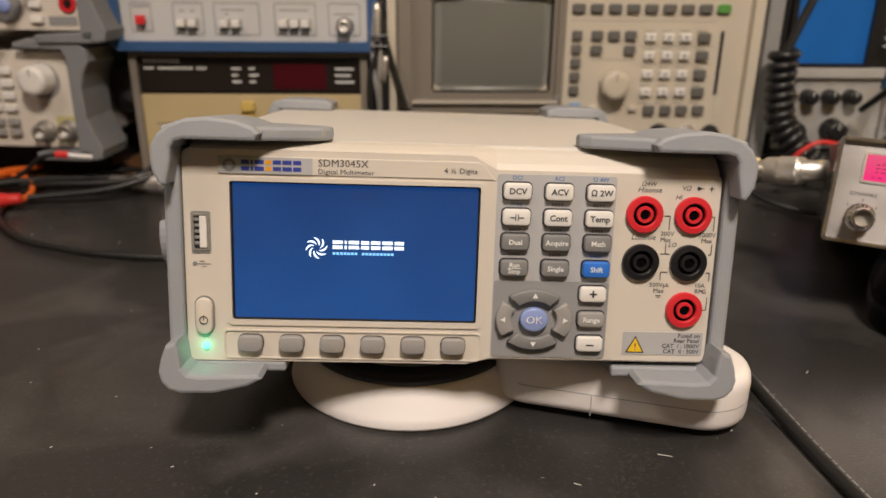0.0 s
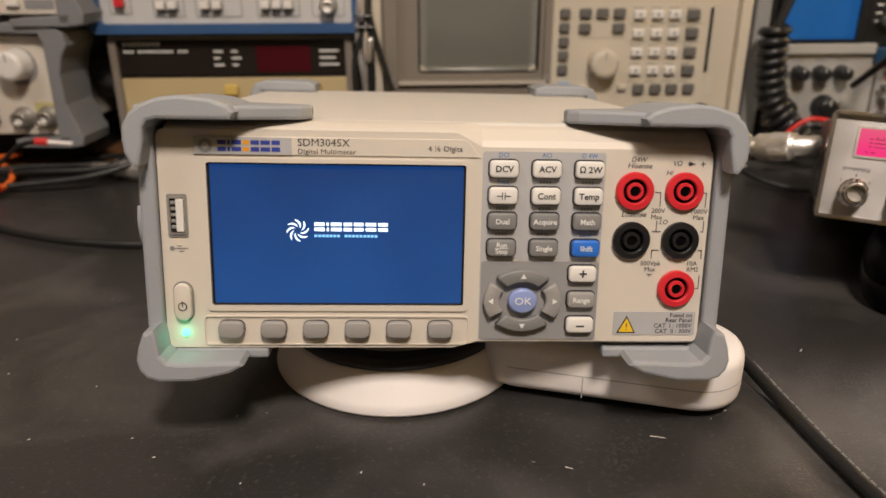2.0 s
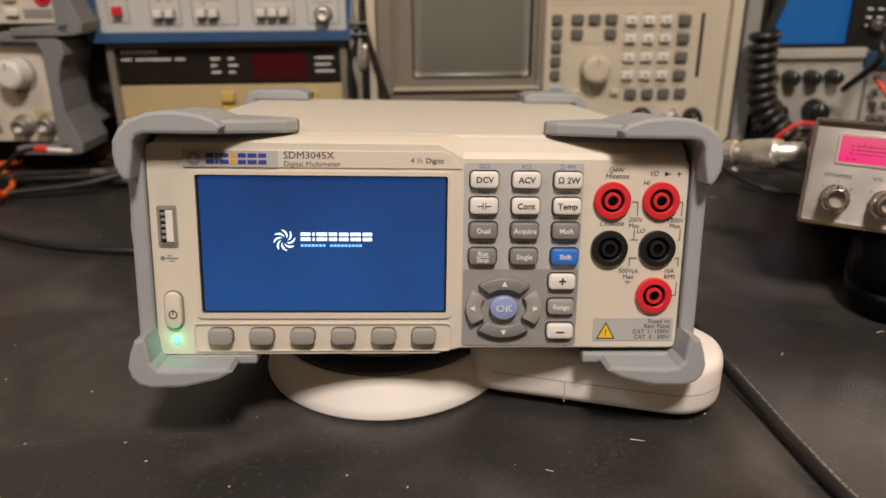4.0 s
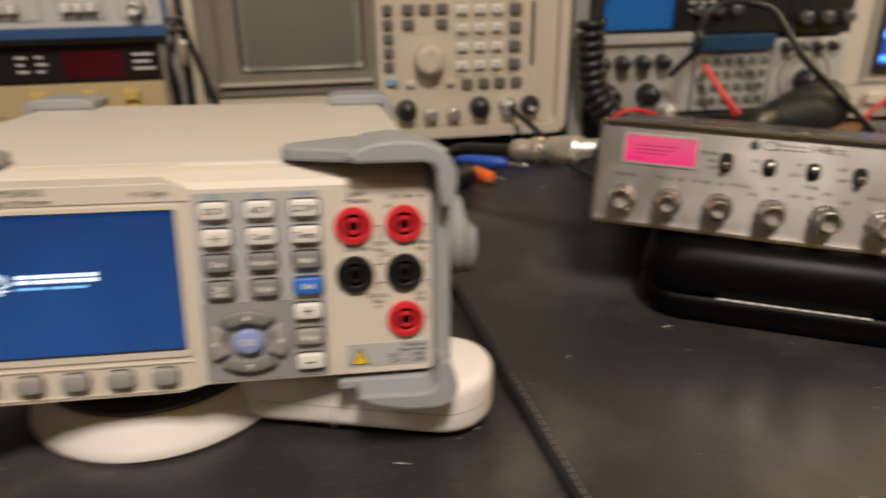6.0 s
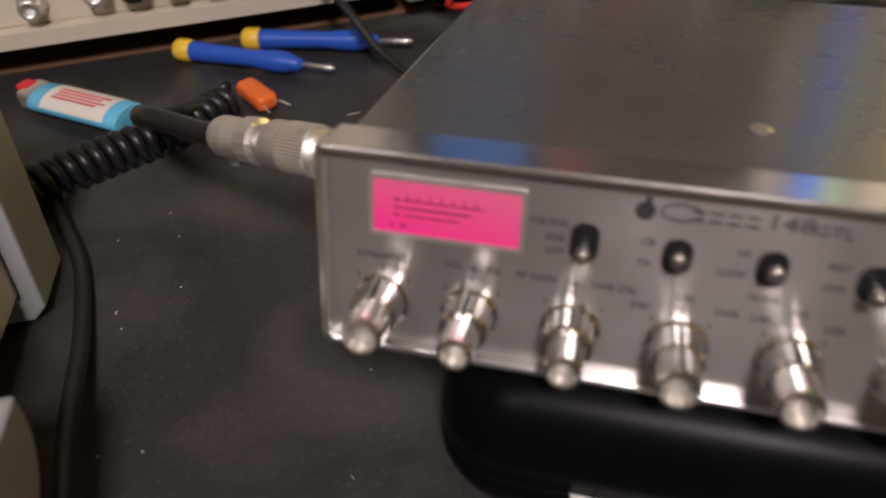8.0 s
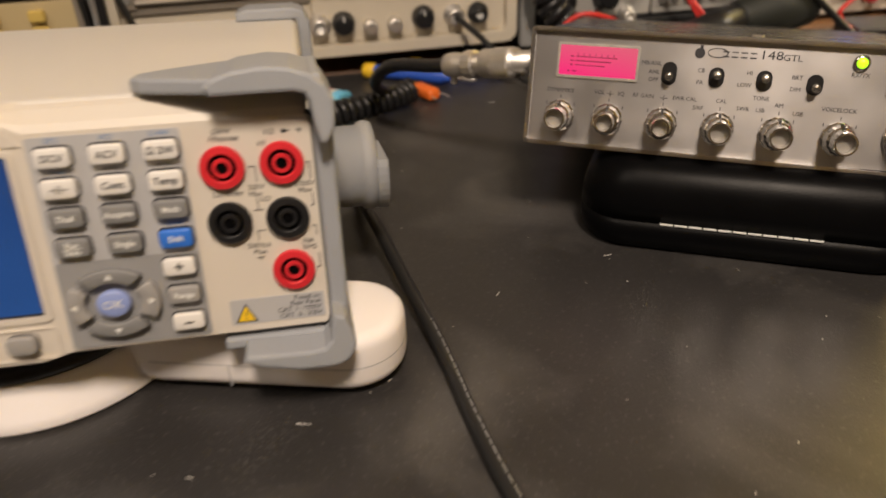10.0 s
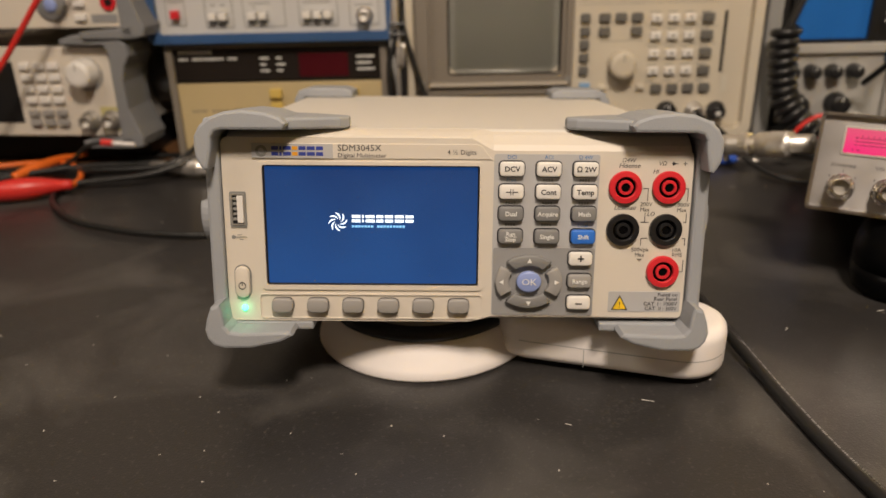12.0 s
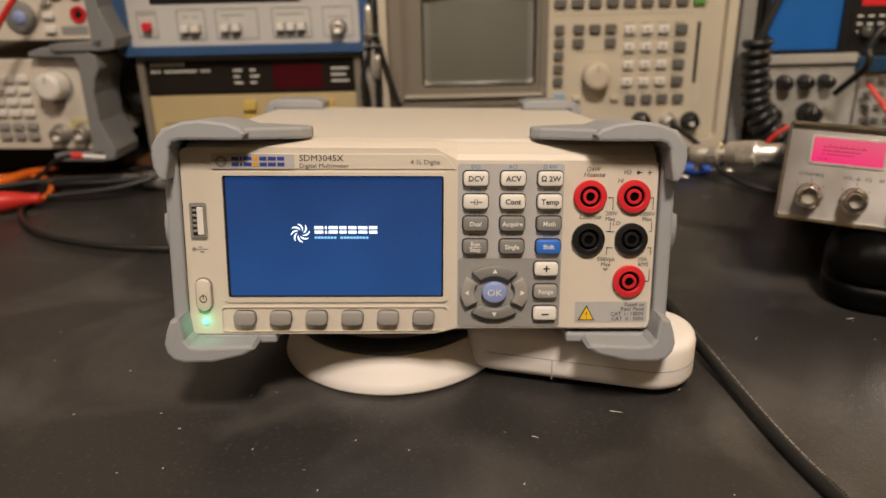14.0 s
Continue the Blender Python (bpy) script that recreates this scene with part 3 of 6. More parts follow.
    part("usb_sign_dot", lathe([(0.0009, 0), (0.0009, 0.0002)], face_out(u(-14.6), 0, v(21.75)), 12), M_INKGREY, base)
    part("key_slot", ring(bmesh.new(), rrect(u(-15.3), u(-7.5), v(-7.0), v(9.0), 0.0038), rrect(u(-14.6), u(-8.2), v(-6.3), v(8.3), 0.0031), -0.0002, 0.002), M_INKGREY, base)
    part("key_gap", prism(bmesh.new(), rrect(u(-15.1), u(-7.7), v(-6.8), v(8.8), 0.0035), 0.0, -0.0003), M_INKGREY, base)
    pk = part("power_key", prism(bmesh.new(), rrect(u(-14.7), u(-8.1), v(-6.4), v(8.4), 0.0032), 0.0, -0.0022, 0.0007), M_CREAM, base, "cream oval power key", True)
    loop = [[(u(-11.4) + q * math.cos(radians(b)), v(-0.5) + q * math.sin(radians(b))) for b in range(0, 360, 18)] for q in (0.0017, 0.00135)]
    part("power_sign", ring(bmesh.new(), loop[0], loop[1], -0.0024, -0.0021), M_INK, pk)
    part("power_sign_stroke", box(u(-11.55), u(-11.25), -0.0024, -0.0021, v(-0.6), v(1.6)), M_INK, pk)
    part("status_lamp", lathe([(0.0015, 0), (0.0014, 0.0008), (0.0008, 0.0013)], face_out(u(-11.1), -0.0002, v(-11.3)), 16), M_LEDGREEN, base, "glowing green status lamp", True)
    # six soft keys in a thin raised frame
    part("soft_key_frame", ring(bmesh.new(), rrect(u(-4.4), u(98), v(-16.4), v(-4.6), 0.002), rrect(u(-3.9), u(97.5), v(-15.9), v(-5.1), 0.0018), -0.0006, 0.001), M_CREAM, base)
    for i in range(6):
        key("soft_key", u(6.5 + i * 16.05), v(-9.6), 0.0097, 0.0066, M_SOFT, base, tall=0.0030, r=0.0024, gap=0.00015)
    # key field
    kf = part("key_field", prism(bmesh.new(), rrect(u(101.8), u(148.4), v(-14.3), v(59.8), 0.0012), 0.0, -0.0003), M_LABELGREY, base, "grey printed key field")
    part("arrow_field", prism(bmesh.new(), rrect(u(102.2), u(148.2), v(-14.0), v(17.7), 0.0012), -0.0003, -0.0005), M_PANELGREY, kf)
    names = [("DCV", "ACV", "Ω 2W"), ("", "Cont", "Temp"), ("Dual", "Acquire", "Math"), ("Run/Stop", "Single", "Shift")]
    for r, row in enumerate(names):
        for c, w in enumerate(row):
            white, blue = r < 2, w == "Shift"
            m = M_KEYBLUE if blue else M_KEYWHITE if white else M_KEYGREY
            ink = M_INK if white else M_INKWHITE
            k = key("function_key", u(109.6 + c * 16.25), v((53.4, 43.3, 33.5, 23.2)[r]), 0.0108, 0.0064, m, base, w, ink, 0.0033 if white else (0.0026 if "/" in w else 0.0028), tall=0.0026)
            if r == 1 and c == 0:
                bars([(u(107), u(109), v(43.2), v(43.5)), (u(109), u(109.3), v(42), v(44.7)), (u(110), u(110.3), v(42), v(44.7)), (u(110.3), u(112.3), v(43.2), v(43.5))], -0.0032, M_INK, k)
    for r, zz in ((0, 58.4), (1, 48.4)):
        for c, w in enumerate((("DCI", "ACI", "Ω 4W"), ("Freq", "", ""))[r]):
            if w:
                text(w, 0.0024, (u(109.6 + c * 16.25), -0.0004, v(zz)), M_INKBLUE, kf)
    for c, z in ((1, 48.4), (2, 48.4), (0, 38.2), (1, 38.2), (2, 38.2), (0, 28.3), (1, 28.3)):
        mid = 109.6 + c * 16.25
        bars([(u(mid - 2.4 + q * 1.2), u(mid - 1.5 + q * 1.2), v(z - 0.6), v(z + 0.6)) for q in range(4)], -0.0003, M_INKGREY, kf, "print_bar", 0.0001)
    text("Local", 0.0022, (u(142.1), -0.0004, v(28.2)), M_INKBLUE, kf)
    for w, zz, m, ink in (("+", 13.1, M_KEYWHITE, M_INK), ("Range", 2.7, M_SOFT, M_INKWHITE), ("–", -7.5, M_KEYWHITE, M_INK)):
        key("range_key", u(141.5), v(zz), 0.0106, 0.0062, m, base, w, ink, 0.0056 if len(w) == 1 else 0.0028, tall=0.0026)
    # arrow pad: four curved keys round an oval one
    cx, cz = 118.5, 2.4
    for a, n in ((90, "up"), (0, "right"), (270, "down"), (180, "left")):
        wide = a in (90, 270)
        half = 42 if wide else 34
        pts = []
        for rr, seq in ((1.0, range(-6, 7)), (0.60, range(6, -7, -1))):
            for i in seq:
                b = radians(a + half * i / 6)
                pts.append((u(cx + 15.2 * rr * math.cos(b)), v(cz + 12.4 * rr * math.sin(b) * (1.0))))
        k = part("arrow_key", prism(bmesh.new(), pts, -0.0005, -0.0036, 0.0006), M_KEYGREY if wide else M_SOFT, base, "", True)
        ax, az = u(cx + 12.2 * math.cos(radians(a))), v(cz + 9.7 * math.sin(radians(a)))
        tri = [(0.0013 * math.cos(radians(a + q)) + ax, 0.0013 * math.sin(radians(a + q)) + az) for q in (0, 120, 240)]
        part("arrow_sign", prism(bmesh.new(), tri, -0.0036, -0.0038), M_INKWHITE, k)
    pts = [(u(cx + 5.6 * math.cos(2 * math.pi * i / 32)), v(cz + 4.9 * math.sin(2 * math.pi * i / 32))) for i in range(32)]
    ok = part("ok_key", prism(bmesh.new(), pts, -0.0005, -0.0038, 0.0008), M_KEYLILAC, base, "lilac-blue oval key", True)
    text("OK", 0.0042, (u(cx), -0.0040, v(cz)), M_INKWHITE, ok, wide=1.1)
    # sockets and their print
    for x, z, m in ((160, 45.5, M_RED), (179.3, 45.6, M_RED), (160, 26.35, M_BLACK), (179.2, 26.4, M_BLACK), (179.2, 7.1, M_RED)):
        socket(u(x), v(z), m, base)
    for w, x, z, s, l in (("Ω4W", 161, 57.3, 0.0026, 0.2), ("Hisense", 161.5, 55.0, 0.0030, 0.25), ("VΩ", 176, 56.0, 0.0026, 0.2), ("HI", 173.2, 52.4, 0.0026, 0.25), ("Losense", 160.5, 36.3, 0.0030, 0.25),
                          ("LO", 172.3, 33.4, 0.0026, 0.25), ("200V", 170, 37.8, 0.0026, 0), ("Max", 169.5, 35.4, 0.0026, 0), ("1000V", 186, 37.6, 0.0026, 0), ("Max", 186, 35.3, 0.0026, 0),
                          ("500Vpk", 168.5, 17.0, 0.0026, 0), ("Max", 168.5, 14.6, 0.0026, 0), ("10A", 185, 17.0, 0.0026, 0), ("RMS", 185.5, 14.6, 0.0026, 0)):
        text(w, s, (u(x), -0.0001, v(z)), M_INK, base, lean=l)
    lines = [(168.2, 170.6, 44.8, 45.1), (170.3, 170.6, 39.4, 45.1), (169.6, 169.9, 29.6, 34.0), (168, 171.6, 29.6, 29.9), (187, 188.4, 44.8, 45.1), (188.1, 188.4, 39.3, 45.1), (187.2, 188.4, 29.6, 29.9), (188.1, 188.4, 29.6, 34.0),
             (168.5, 171.5, 22.2, 22.5), (168.5, 168.8, 19, 22.5), (187, 188.6, 22.2, 22.5), (188.3, 188.6, 19, 22.5), (187, 188.6, 6.8, 7.1), (188.3, 188.6, 6.8, 12.4),
             (180, 183, 55.9, 56.2), (185, 187, 55.9, 56.2), (185.8, 186.1, 55, 57), (167.4, 169.6, 12.5, 12.8), (168, 169, 11.9, 12.1)]
    bars([(u(a), u(b), v(c), v(d)) for a, b, c, d in lines], -0.0001, M_INK, base, "socket_line", 0.0001)
    part("diode_sign", prism(bmesh.new(), [(u(180.5), v(55.1)), (u(180.5), v(57)), (u(182.4), v(56.05))], 0.0, -0.0002), M_INK, base)
    wp = part("warning_plate", prism(bmesh.new(), rrect(u(155.5), u(188.4), v(-12.2), v(-2.6), 0.0006), 0.0, -0.0003), M_LABELGREY, base, "grey plate with a yellow warning triangle")
    part("warning_edge", prism(bmesh.new(), [(u(156.9), v(-11.4)), (u(164.6), v(-11.4)), (u(160.75), v(-4.2))], -0.0003, -0.0004), M_INK, wp)
    part("warning_triangle", prism(bmesh.new(), [(u(157.7), v(-10.9)), (u(163.8), v(-10.9)), (u(160.75), v(-5.2))], -0.0004, -0.0005), M_WARN, wp)
    text("!", 0.0042, (u(160.75), -0.0006, v(-8.9)), M_INK, wp)
    for w, z in (("Fused on", -4.0), ("Rear Panel", -6.1), ("CAT  I : 1000V", -8.4), ("CAT  II : 300V", -10.7)):
        text(w, 0.0025, (u(187.2), -0.0004, v(z)), M_INK, wp, "RIGHT")
    # corner guards
    for side in (-1, 1):
        cx = u(86)
        g = part("front_corner_guard", c_shape(side, True, -0.0125, 0.030), M_BUMP, base, "blue-grey rubber corner guard")
        part("lower_lip", c_shape(side, False, -0.014, 0.030), M_BUMP, g)
        tongue = [(0.1085, -0.009), (0.078, -0.0095), (0.052, 0.004), (0.0485, 0.008), (0.0490, 0.017), (0.055, 0.024), (0.074, 0.040), (0.1085, 0.040)]
        part("tongue", prism(bmesh.new(), [(cx + side * a, b) for a, b in tongue], v(70.0), v(75.2), 0.0012, 2, "XY"), M_BUMP, g)
        wall = sorted((cx + side * 0.1047, cx + side * 0.1110))
        part("side_strip", box(wall[0], wall[1], -0.0025, 0.034, v(-14), v(68), 0.0015), M_BUMP, g)
        inner = sorted((cx + side * 0.066, cx + side * 0.1100))
        part("lower_plate", box(inner[0], inner[1], 0.0, 0.034, v(-22), v(-17.8), 0.001), M_BUMP, g)
        rear = prism(bmesh.new(), [(cx + side * a, v(b)) for a, b in ((0.078, -27.0), (0.106, -27.0), (0.111, -22), (0.111, 68), (0.108, 74), (0.102, 76.2), (0.076, 76.2), (0.070, 74), (0.070, 69.6), (0.1035, 69.6), (0.1040, 66), (0.1040, -17.5), (0.078, -17.5))], 0.205, 0.240, 0.0014)
        rear.transform(rise)
        part("rear_corner_guard", rear, M_BUMP, base, "blue-grey rubber corner guard")
        hub = lathe([(0.0185, 0), (0.0185, 0.0205), (0.0198, 0.0215), (0.0205, 0.0245), (0.0195, 0.0275), (0.016, 0.0285)], Matrix.Translation((cx + side * 0.1035, 0.085, v(20))) @ pose(0, 0, 0, 0, 90 * side, 0), 40)
        part("handle_pivot", hub, M_BUMP, base, "round grey handle pivot", True)
    # embossed chevrons on the cheeks
    for side in (-1, 1):
        x = cx + side * 0.1036
        a, b = sorted((x - side * 0.0004, x + side * 0.0007))
        for r in range(8):
            for c in range(7):
                y, z = 0.118 + c * 0.011, v(4 + r * 6.4)
                for q in (-1, 1):
                    chev = box(a, b, -0.0032, 0.0032, -0.0009, 0.0009, 0.0003, 1)
                    chev.transform(Matrix.Translation((0, y, z + q * 0.0013)) @ pose(0, 0, 0, q * 32, 0, 0))
                    if side > 0:
                        part("chevron", chev, M_BODY, base)
                    else:
                        chev.free()
    # flat-topped tabs outside the pivots
    for side in (-1, 1):
        m = Matrix.Translation((cx + side * 0.1310, 0.085, v(20))) @ pose(0, 0, 0, 0, 0, 0)
        pts = [(0.0200 * math.cos(radians(q)), 0.0200 * math.sin(radians(q))) for q in range(160, 381, 10)]
        tab = bmesh.new()
        prism(tab, pts, 0.0, 0.0052, 0.0008)
        tab.transform(m @ pose(0, 0, 0, 0, 0, -90 * side))
        part("handle_tab", tab, M_BUMP, base)
    return base


meter = multimeter()
glow = bpy.data.lights.new("status_lamp_glow", "POINT")
glow.energy, glow.color, glow.shadow_soft_size = 0.0007, (0.10, 1.0, 0.45), 0.0015
new("status_lamp_glow", glow).matrix_world = meter.matrix_world @ Matrix.Translation((u(-11.1), -0.0042, v(-11.3)))


# ---- white stand under the multimeter ----
def stand():
    base = thing("round_stand", pose(-0.0242, 0.0735, 0, 0, 0, 0), "white plastic round stand with a flat arm, on the bench", "stand")
    part("disc", lathe([(0.056, 0.0), (0.0592, 0.0008), (0.0597, 0.0020), (0.0582, 0.0060), (0.0560, 0.0112), (0.0534, 0.0168), (0.0520, 0.0187), (0.0506, 0.0190)], None, 72), M_WHITE, base, "", True)
    part("gasket", lathe([(0.0500, 0.0180), (0.0522, 0.0192), (0.0522, 0.0222), (0.0500, 0.0240), (0.0470, 0.0240)], None, 64), M_BLACK, base, "black rubber ring", True)
    part("turntable", lathe([(0.044, 0.019), (0.044, 0.0252), (0.042, 0.0262)], None, 64), M_KEYGREY, base, "", True)
    # arm: a flat rounded bar
    m = pose(0.0382, -0.0165, 0, 0, 0, -17.5)
    arm = prism(bmesh.new(), rrect(0.0, 0.116, -0.024, 0.022, 0.0215, 8), 0.0035, 0.0285, 0.0055, 4, "XY")
    arm.transform(m)
    a = part("arm", arm, M_WHITE, base, "", True)
    seam = prism(bmesh.new(), rrect(0.0005, 0.1158, -0.0240, 0.0220, 0.0214, 8), 0.0150, 0.0154, 0, 2, "XY")
    seam.transform(m @ Matrix.Diagonal((1.002, 1.004, 1, 1)))
    part("seam", seam, M_LABELGREY, a)
    joint = box(0.0498, 0.0502, -0.0243, -0.0236, 0.0050, 0.0150)
    joint.transform(m)
    part("joint", joint, M_LABELGREY, a)
    foot = lathe([(0.012, 0.0), (0.012, 0.0065)], m @ pose(0.088, 0, 0), 20)
    part("rubber_foot", foot, M_BLACK, base)
    return base


stand()


# ---- cb radio and the case it leans on ----
def radio():
    base = thing("cb_radio", pose(0.2035, 0.1240, 0.0490, -14.5, 1.2, -27.7) @ Matrix.Diagonal((0.962, 1, 1, 1)), "cb radio with brushed aluminium face and chrome knobs, displays lit", "radio")
    W, H = 0.2165, 0.0578
    lift = Matrix(((1, 0, 0, 0), (0, 1, 0, 0), (0, 0.045, 1, -0.0005), (0, 0, 0, 1)))
    shell = box(0.004, W - 0.004, 0.012, 0.222, 0.001, H - 0.001, 0.002)
    shell.transform(lift)
    part("case", shell, M_RADIOCASE, base, "black painted steel case")
    bm = ring(bmesh.new(), rrect(0, W, 0, H, 0.0022), rrect(0.0021, W - 0.0021, 0.0021, H - 0.0021, 0.0010), 0.0, 0.016)
    bmesh.ops.bevel(bm, geom=[e for e in bm.edges if abs(e.verts[0].co.y) < 1e-5 and abs(e.verts[1].co.y) < 1e-5], offset=0.0005, segments=2, affect="EDGES")
    bz = part("bezel", bm, M_BRIGHTTRIM, base, "chrome bezel frame")
    part("bezel_foot", box(0.002, W - 0.002, 0.004, 0.014, 0.0005, 0.002), M_BRIGHTTRIM, bz)
    face = part("face", box(0.0018, W - 0.0018, 0.0035, 0.0065, 0.0018, H - 0.0018), M_BRUSH, base, "brushed aluminium face")
    Y = 0.0035
    # signal meter
    mt = part("signal_meter", ring(bmesh.new(), rrect(0.0138, 0.0550, 0.0340, 0.0508, 0.001), rrect(0.0150, 0.0538, 0.0352, 0.0496, 0.0006), Y - 0.0008, Y + 0.001), M_STEEL, face, "pink backlit signal meter")
    part("dial", box(0.0148, 0.0540, Y - 0.0003, Y, 0.0350, 0.0498), M_PINK, mt)
    bars([(0.0205, 0.0222, 0.0440, 0.0446), (0.0205, 0.0225, 0.0420, 0.0425), (0.0205, 0.0220, 0.0400, 0.0405), (0.023, 0.044, 0.0441, 0.0445), (0.023, 0.041, 0.0420, 0.0425), (0.023, 0.038, 0.0400, 0.0404), (0.0195, 0.0205, 0.0370, 0.0375), (0.022, 0.024, 0.0370, 0.0375)]
         + [(0.024 + i * 0.003, 0.0243 + i * 0.003, 0.0446, 0.0459) for i in range(7)], Y - 0.0004, M_METERINK, mt, "scale_mark")
    # a screw and scuffed lip on the top cover
    part("cover_screw", lathe([(0.0034, 0.0), (0.0034, 0.0006), (0.0026, 0.0012)], pose(0.1130, 0.045, H + 0.0004), 20), M_DULLNICKEL, base, "small steel screw")
    # toggle switches
    for x, z, up in ((0.0700, 0.0392, -1), (0.0925, 0.0388, 1), (0.1145, 0.0388, 1), (0.1372, 0.0385, -1)):
        tall = 0.0054 if x < 0.08 else 0.0047
        t = part("toggle_switch", prism(bmesh.new(), rrect(x - 0.0036, x + 0.0036, z - tall, z + tall, 0.0034), Y, Y - 0.0007, 0.0002, 1), M_BLACK, face)
        bat = lathe([(0.0013, 0.0), (0.0015, 0.002), (0.0020, 0.0044), (0.0021, 0.0056), (0.0016, 0.0064), (0.0008, 0.0066)], face_out(x, Y, z) @ pose(0, 0, 0, -up * 14, 0, 0), 18)
        part("bat", bat, M_BAT, t, "", True)
    # brand mark as plain shapes, model digits
    sx = 0.0832
    part("mark_disc", lathe([(0.0024, 0), (0.0024, 0.0002)], face_out(sx, Y, 0.0495), 16), M_INK, face)
    part("mark_stem", box(sx - 0.0002, sx + 0.0012, Y - 0.0002, Y, 0.0512, 0.0532), M_INK, face)
    oval = [(0.0915 + 0.0048 * math.cos(2 * math.pi * i / 28), 0.0500 + 0.0023 * math.sin(2 * math.pi * i / 28)) for i in range(28)]
    oval2 = [(0.0915 + 0.0044 * math.cos(2 * math.pi * i / 28), 0.0500 + 0.0019 * math.sin(2 * math.pi * i / 28)) for i in range(28)]
    part("mark_oval", ring(bmesh.new(), oval, oval2, Y - 0.0002, Y), M_INK, face)
    bars([(0.0938 + i * 0.0042, 0.0938 + i * 0.0042 + 0.0030, 0.0483, 0.0489) for i in range(4)] + [(0.0938 + i * 0.0042, 0.0938 + i * 0.0042 + 0.0030, 0.0505, 0.0510) for i in range(4)], Y, M_INK, face, "mark_bar")
    text("148", 0.0056, (0.1160, Y - 0.0001, 0.0502), M_INK, face, wide=1.3)
    text("GTL", 0.0040, (0.1255, Y - 0.0001, 0.0496), M_INK, face, wide=1.2)
    # small print
    for w, x, z in (("NB/ANL", 0.0610, 0.0435), ("ANL", 0.0628, 0.0395), ("OFF", 0.0628, 0.0358), ("CB", 0.0850, 0.0415), ("PA", 0.0850, 0.0360), ("HI", 0.1075, 0.0418), ("LOW", 0.1058, 0.0362), ("TONE", 0.1145, 0.0306),
                    ("BRT", 0.1290, 0.0412), ("DIM", 0.1290, 0.0358), ("RX/TX", 0.1560, 0.0440), ("DYNAMIKE", 0.0170, 0.0275), ("VOL", 0.0370, 0.0278), ("SQ", 0.0478, 0.0278), ("RF GAIN", 0.0590, 0.0278), ("SWR CAL", 0.0790, 0.0278),
                    ("S/RF", 0.0860, 0.0240), ("CAL", 0.0965, 0.0280), ("SWR", 0.1070, 0.0252), ("LSB", 0.1150, 0.0252), ("AM", 0.1232, 0.0280), ("USB", 0.1322, 0.0248), ("VOICELOCK", 0.1500, 0.0280)):
        text(w, 0.0028, (x, Y - 0.0001, z), M_INK, face)
    for x in (0.0425, 0.0690):
        bars([(x - 0.0018, x + 0.0018, 0.0273, 0.0276), (x - 0.0002, x + 0.0002, 0.0262, 0.0288)], Y, M_INK, face, "dial_sign")
    # control knobs
    for i, (x, two) in enumerate(((0.0175, 0), (0.0422, 1), (0.0692, 1), (0.0965, 0), (0.1238, 0), (0.1515, 0))):
        z = 0.0150
        k = part("control_knob", lathe([(0.0080, 0), (0.0080, 0.0022), (0.0072, 0.0030), (0.0066, 0.0098), (0.0058, 0.0106)], face_out(x, Y, z), 28, 0.045), M_KNOB, face, "fluted chrome knob")
        if two:
            part("inner_knob", lathe([(0.0050, 0.010), (0.0049, 0.0160), (0.0046, 0.0203), (0.0042, 0.0209), (0.0036, 0.0209), (0.0034, 0.0160)], face_out(x, Y, z), 32, 0.02), M_KNOB, k)
            part("knob_cap", lathe([(0.0033, 0.0150), (0.0033, 0.0166)], face_out(x, Y, z), 24), M_SATIN, k)
        else:
            part("inner_knob", lathe([(0.0058, 0.010), (0.0055, 0.0188), (0.0051, 0.0200), (0.0043, 0.0200), (0.0041, 0.0150)], face_out(x, Y, z), 32, 0.03), M_KNOB, k)
            part("knob_cap", lathe([(0.0040, 0.0140), (0.0040, 0.0158)], face_out(x, Y, z), 24), M_SATIN, k)
        part("pointer", box(x - 0.0003, x + 0.0003, Y - 0.0108, Y - 0.003, z + 0.0050, z + 0.0074), M_INK, k)
        for q in (-50, 0, 50):
            a = radians(90 + q)
            c, s = math.cos(a), math.sin(a)
            bars([(x + 0.0094 * c - 0.0002, x + 0.0094 * c + 0.0002, z + 0.0094 * s - 0.0008, z + 0.0094 * s + 0.0008)], Y, M_INK, face, "dial_mark")
    # transmit lamp, channel display and selector
    lp = part("transmit_lamp", lathe([(0.0036, 0), (0.0036, 0.0012), (0.0026, 0.0016)], face_out(0.1553, Y, 0.0495), 24), M_CHROME, face, "glowing lime lamp in a chrome ring", True)
    part("lens", lathe([(0.0025, 0.001), (0.0024, 0.0022), (0.0014, 0.0030)], face_out(0.1553, Y, 0.0495), 18), M_LEDLIME, lp, "", True)
    cd = part("channel_display", ring(bmesh.new(), rrect(0.1680, 0.1985, 0.0362, 0.0522, 0.0008), rrect(0.1694, 0.1971, 0.0376, 0.0508, 0.0004), Y - 0.0012, Y + 0.001), M_STEEL, face, "red two-digit channel display")
    part("filter", box(0.1692, 0.1973, Y - 0.0002, Y + 0.0002, 0.0374, 0.0510), M_DIGITBACK, cd)
    def digit(x, on):
        w, h, t = 0.0062, 0.0098, 0.0012
        z0 = 0.0393
        where = dict(a=(x, x + w, z0 + h - t, z0 + h), g=(x, x + w, z0 + h / 2 - t / 2, z0 + h / 2 + t / 2), d=(x, x + w, z0, z0 + t), b=(x + w - t, x + w, z0 + h / 2 + 0.0003, z0 + h), c=(x + w - t, x + w, z0, z0 + h / 2 - 0.0003),
                     f=(x, x + t, z0 + h / 2 + 0.0003, z0 + h), e=(x, x + t, z0, z0 + h / 2 - 0.0003))
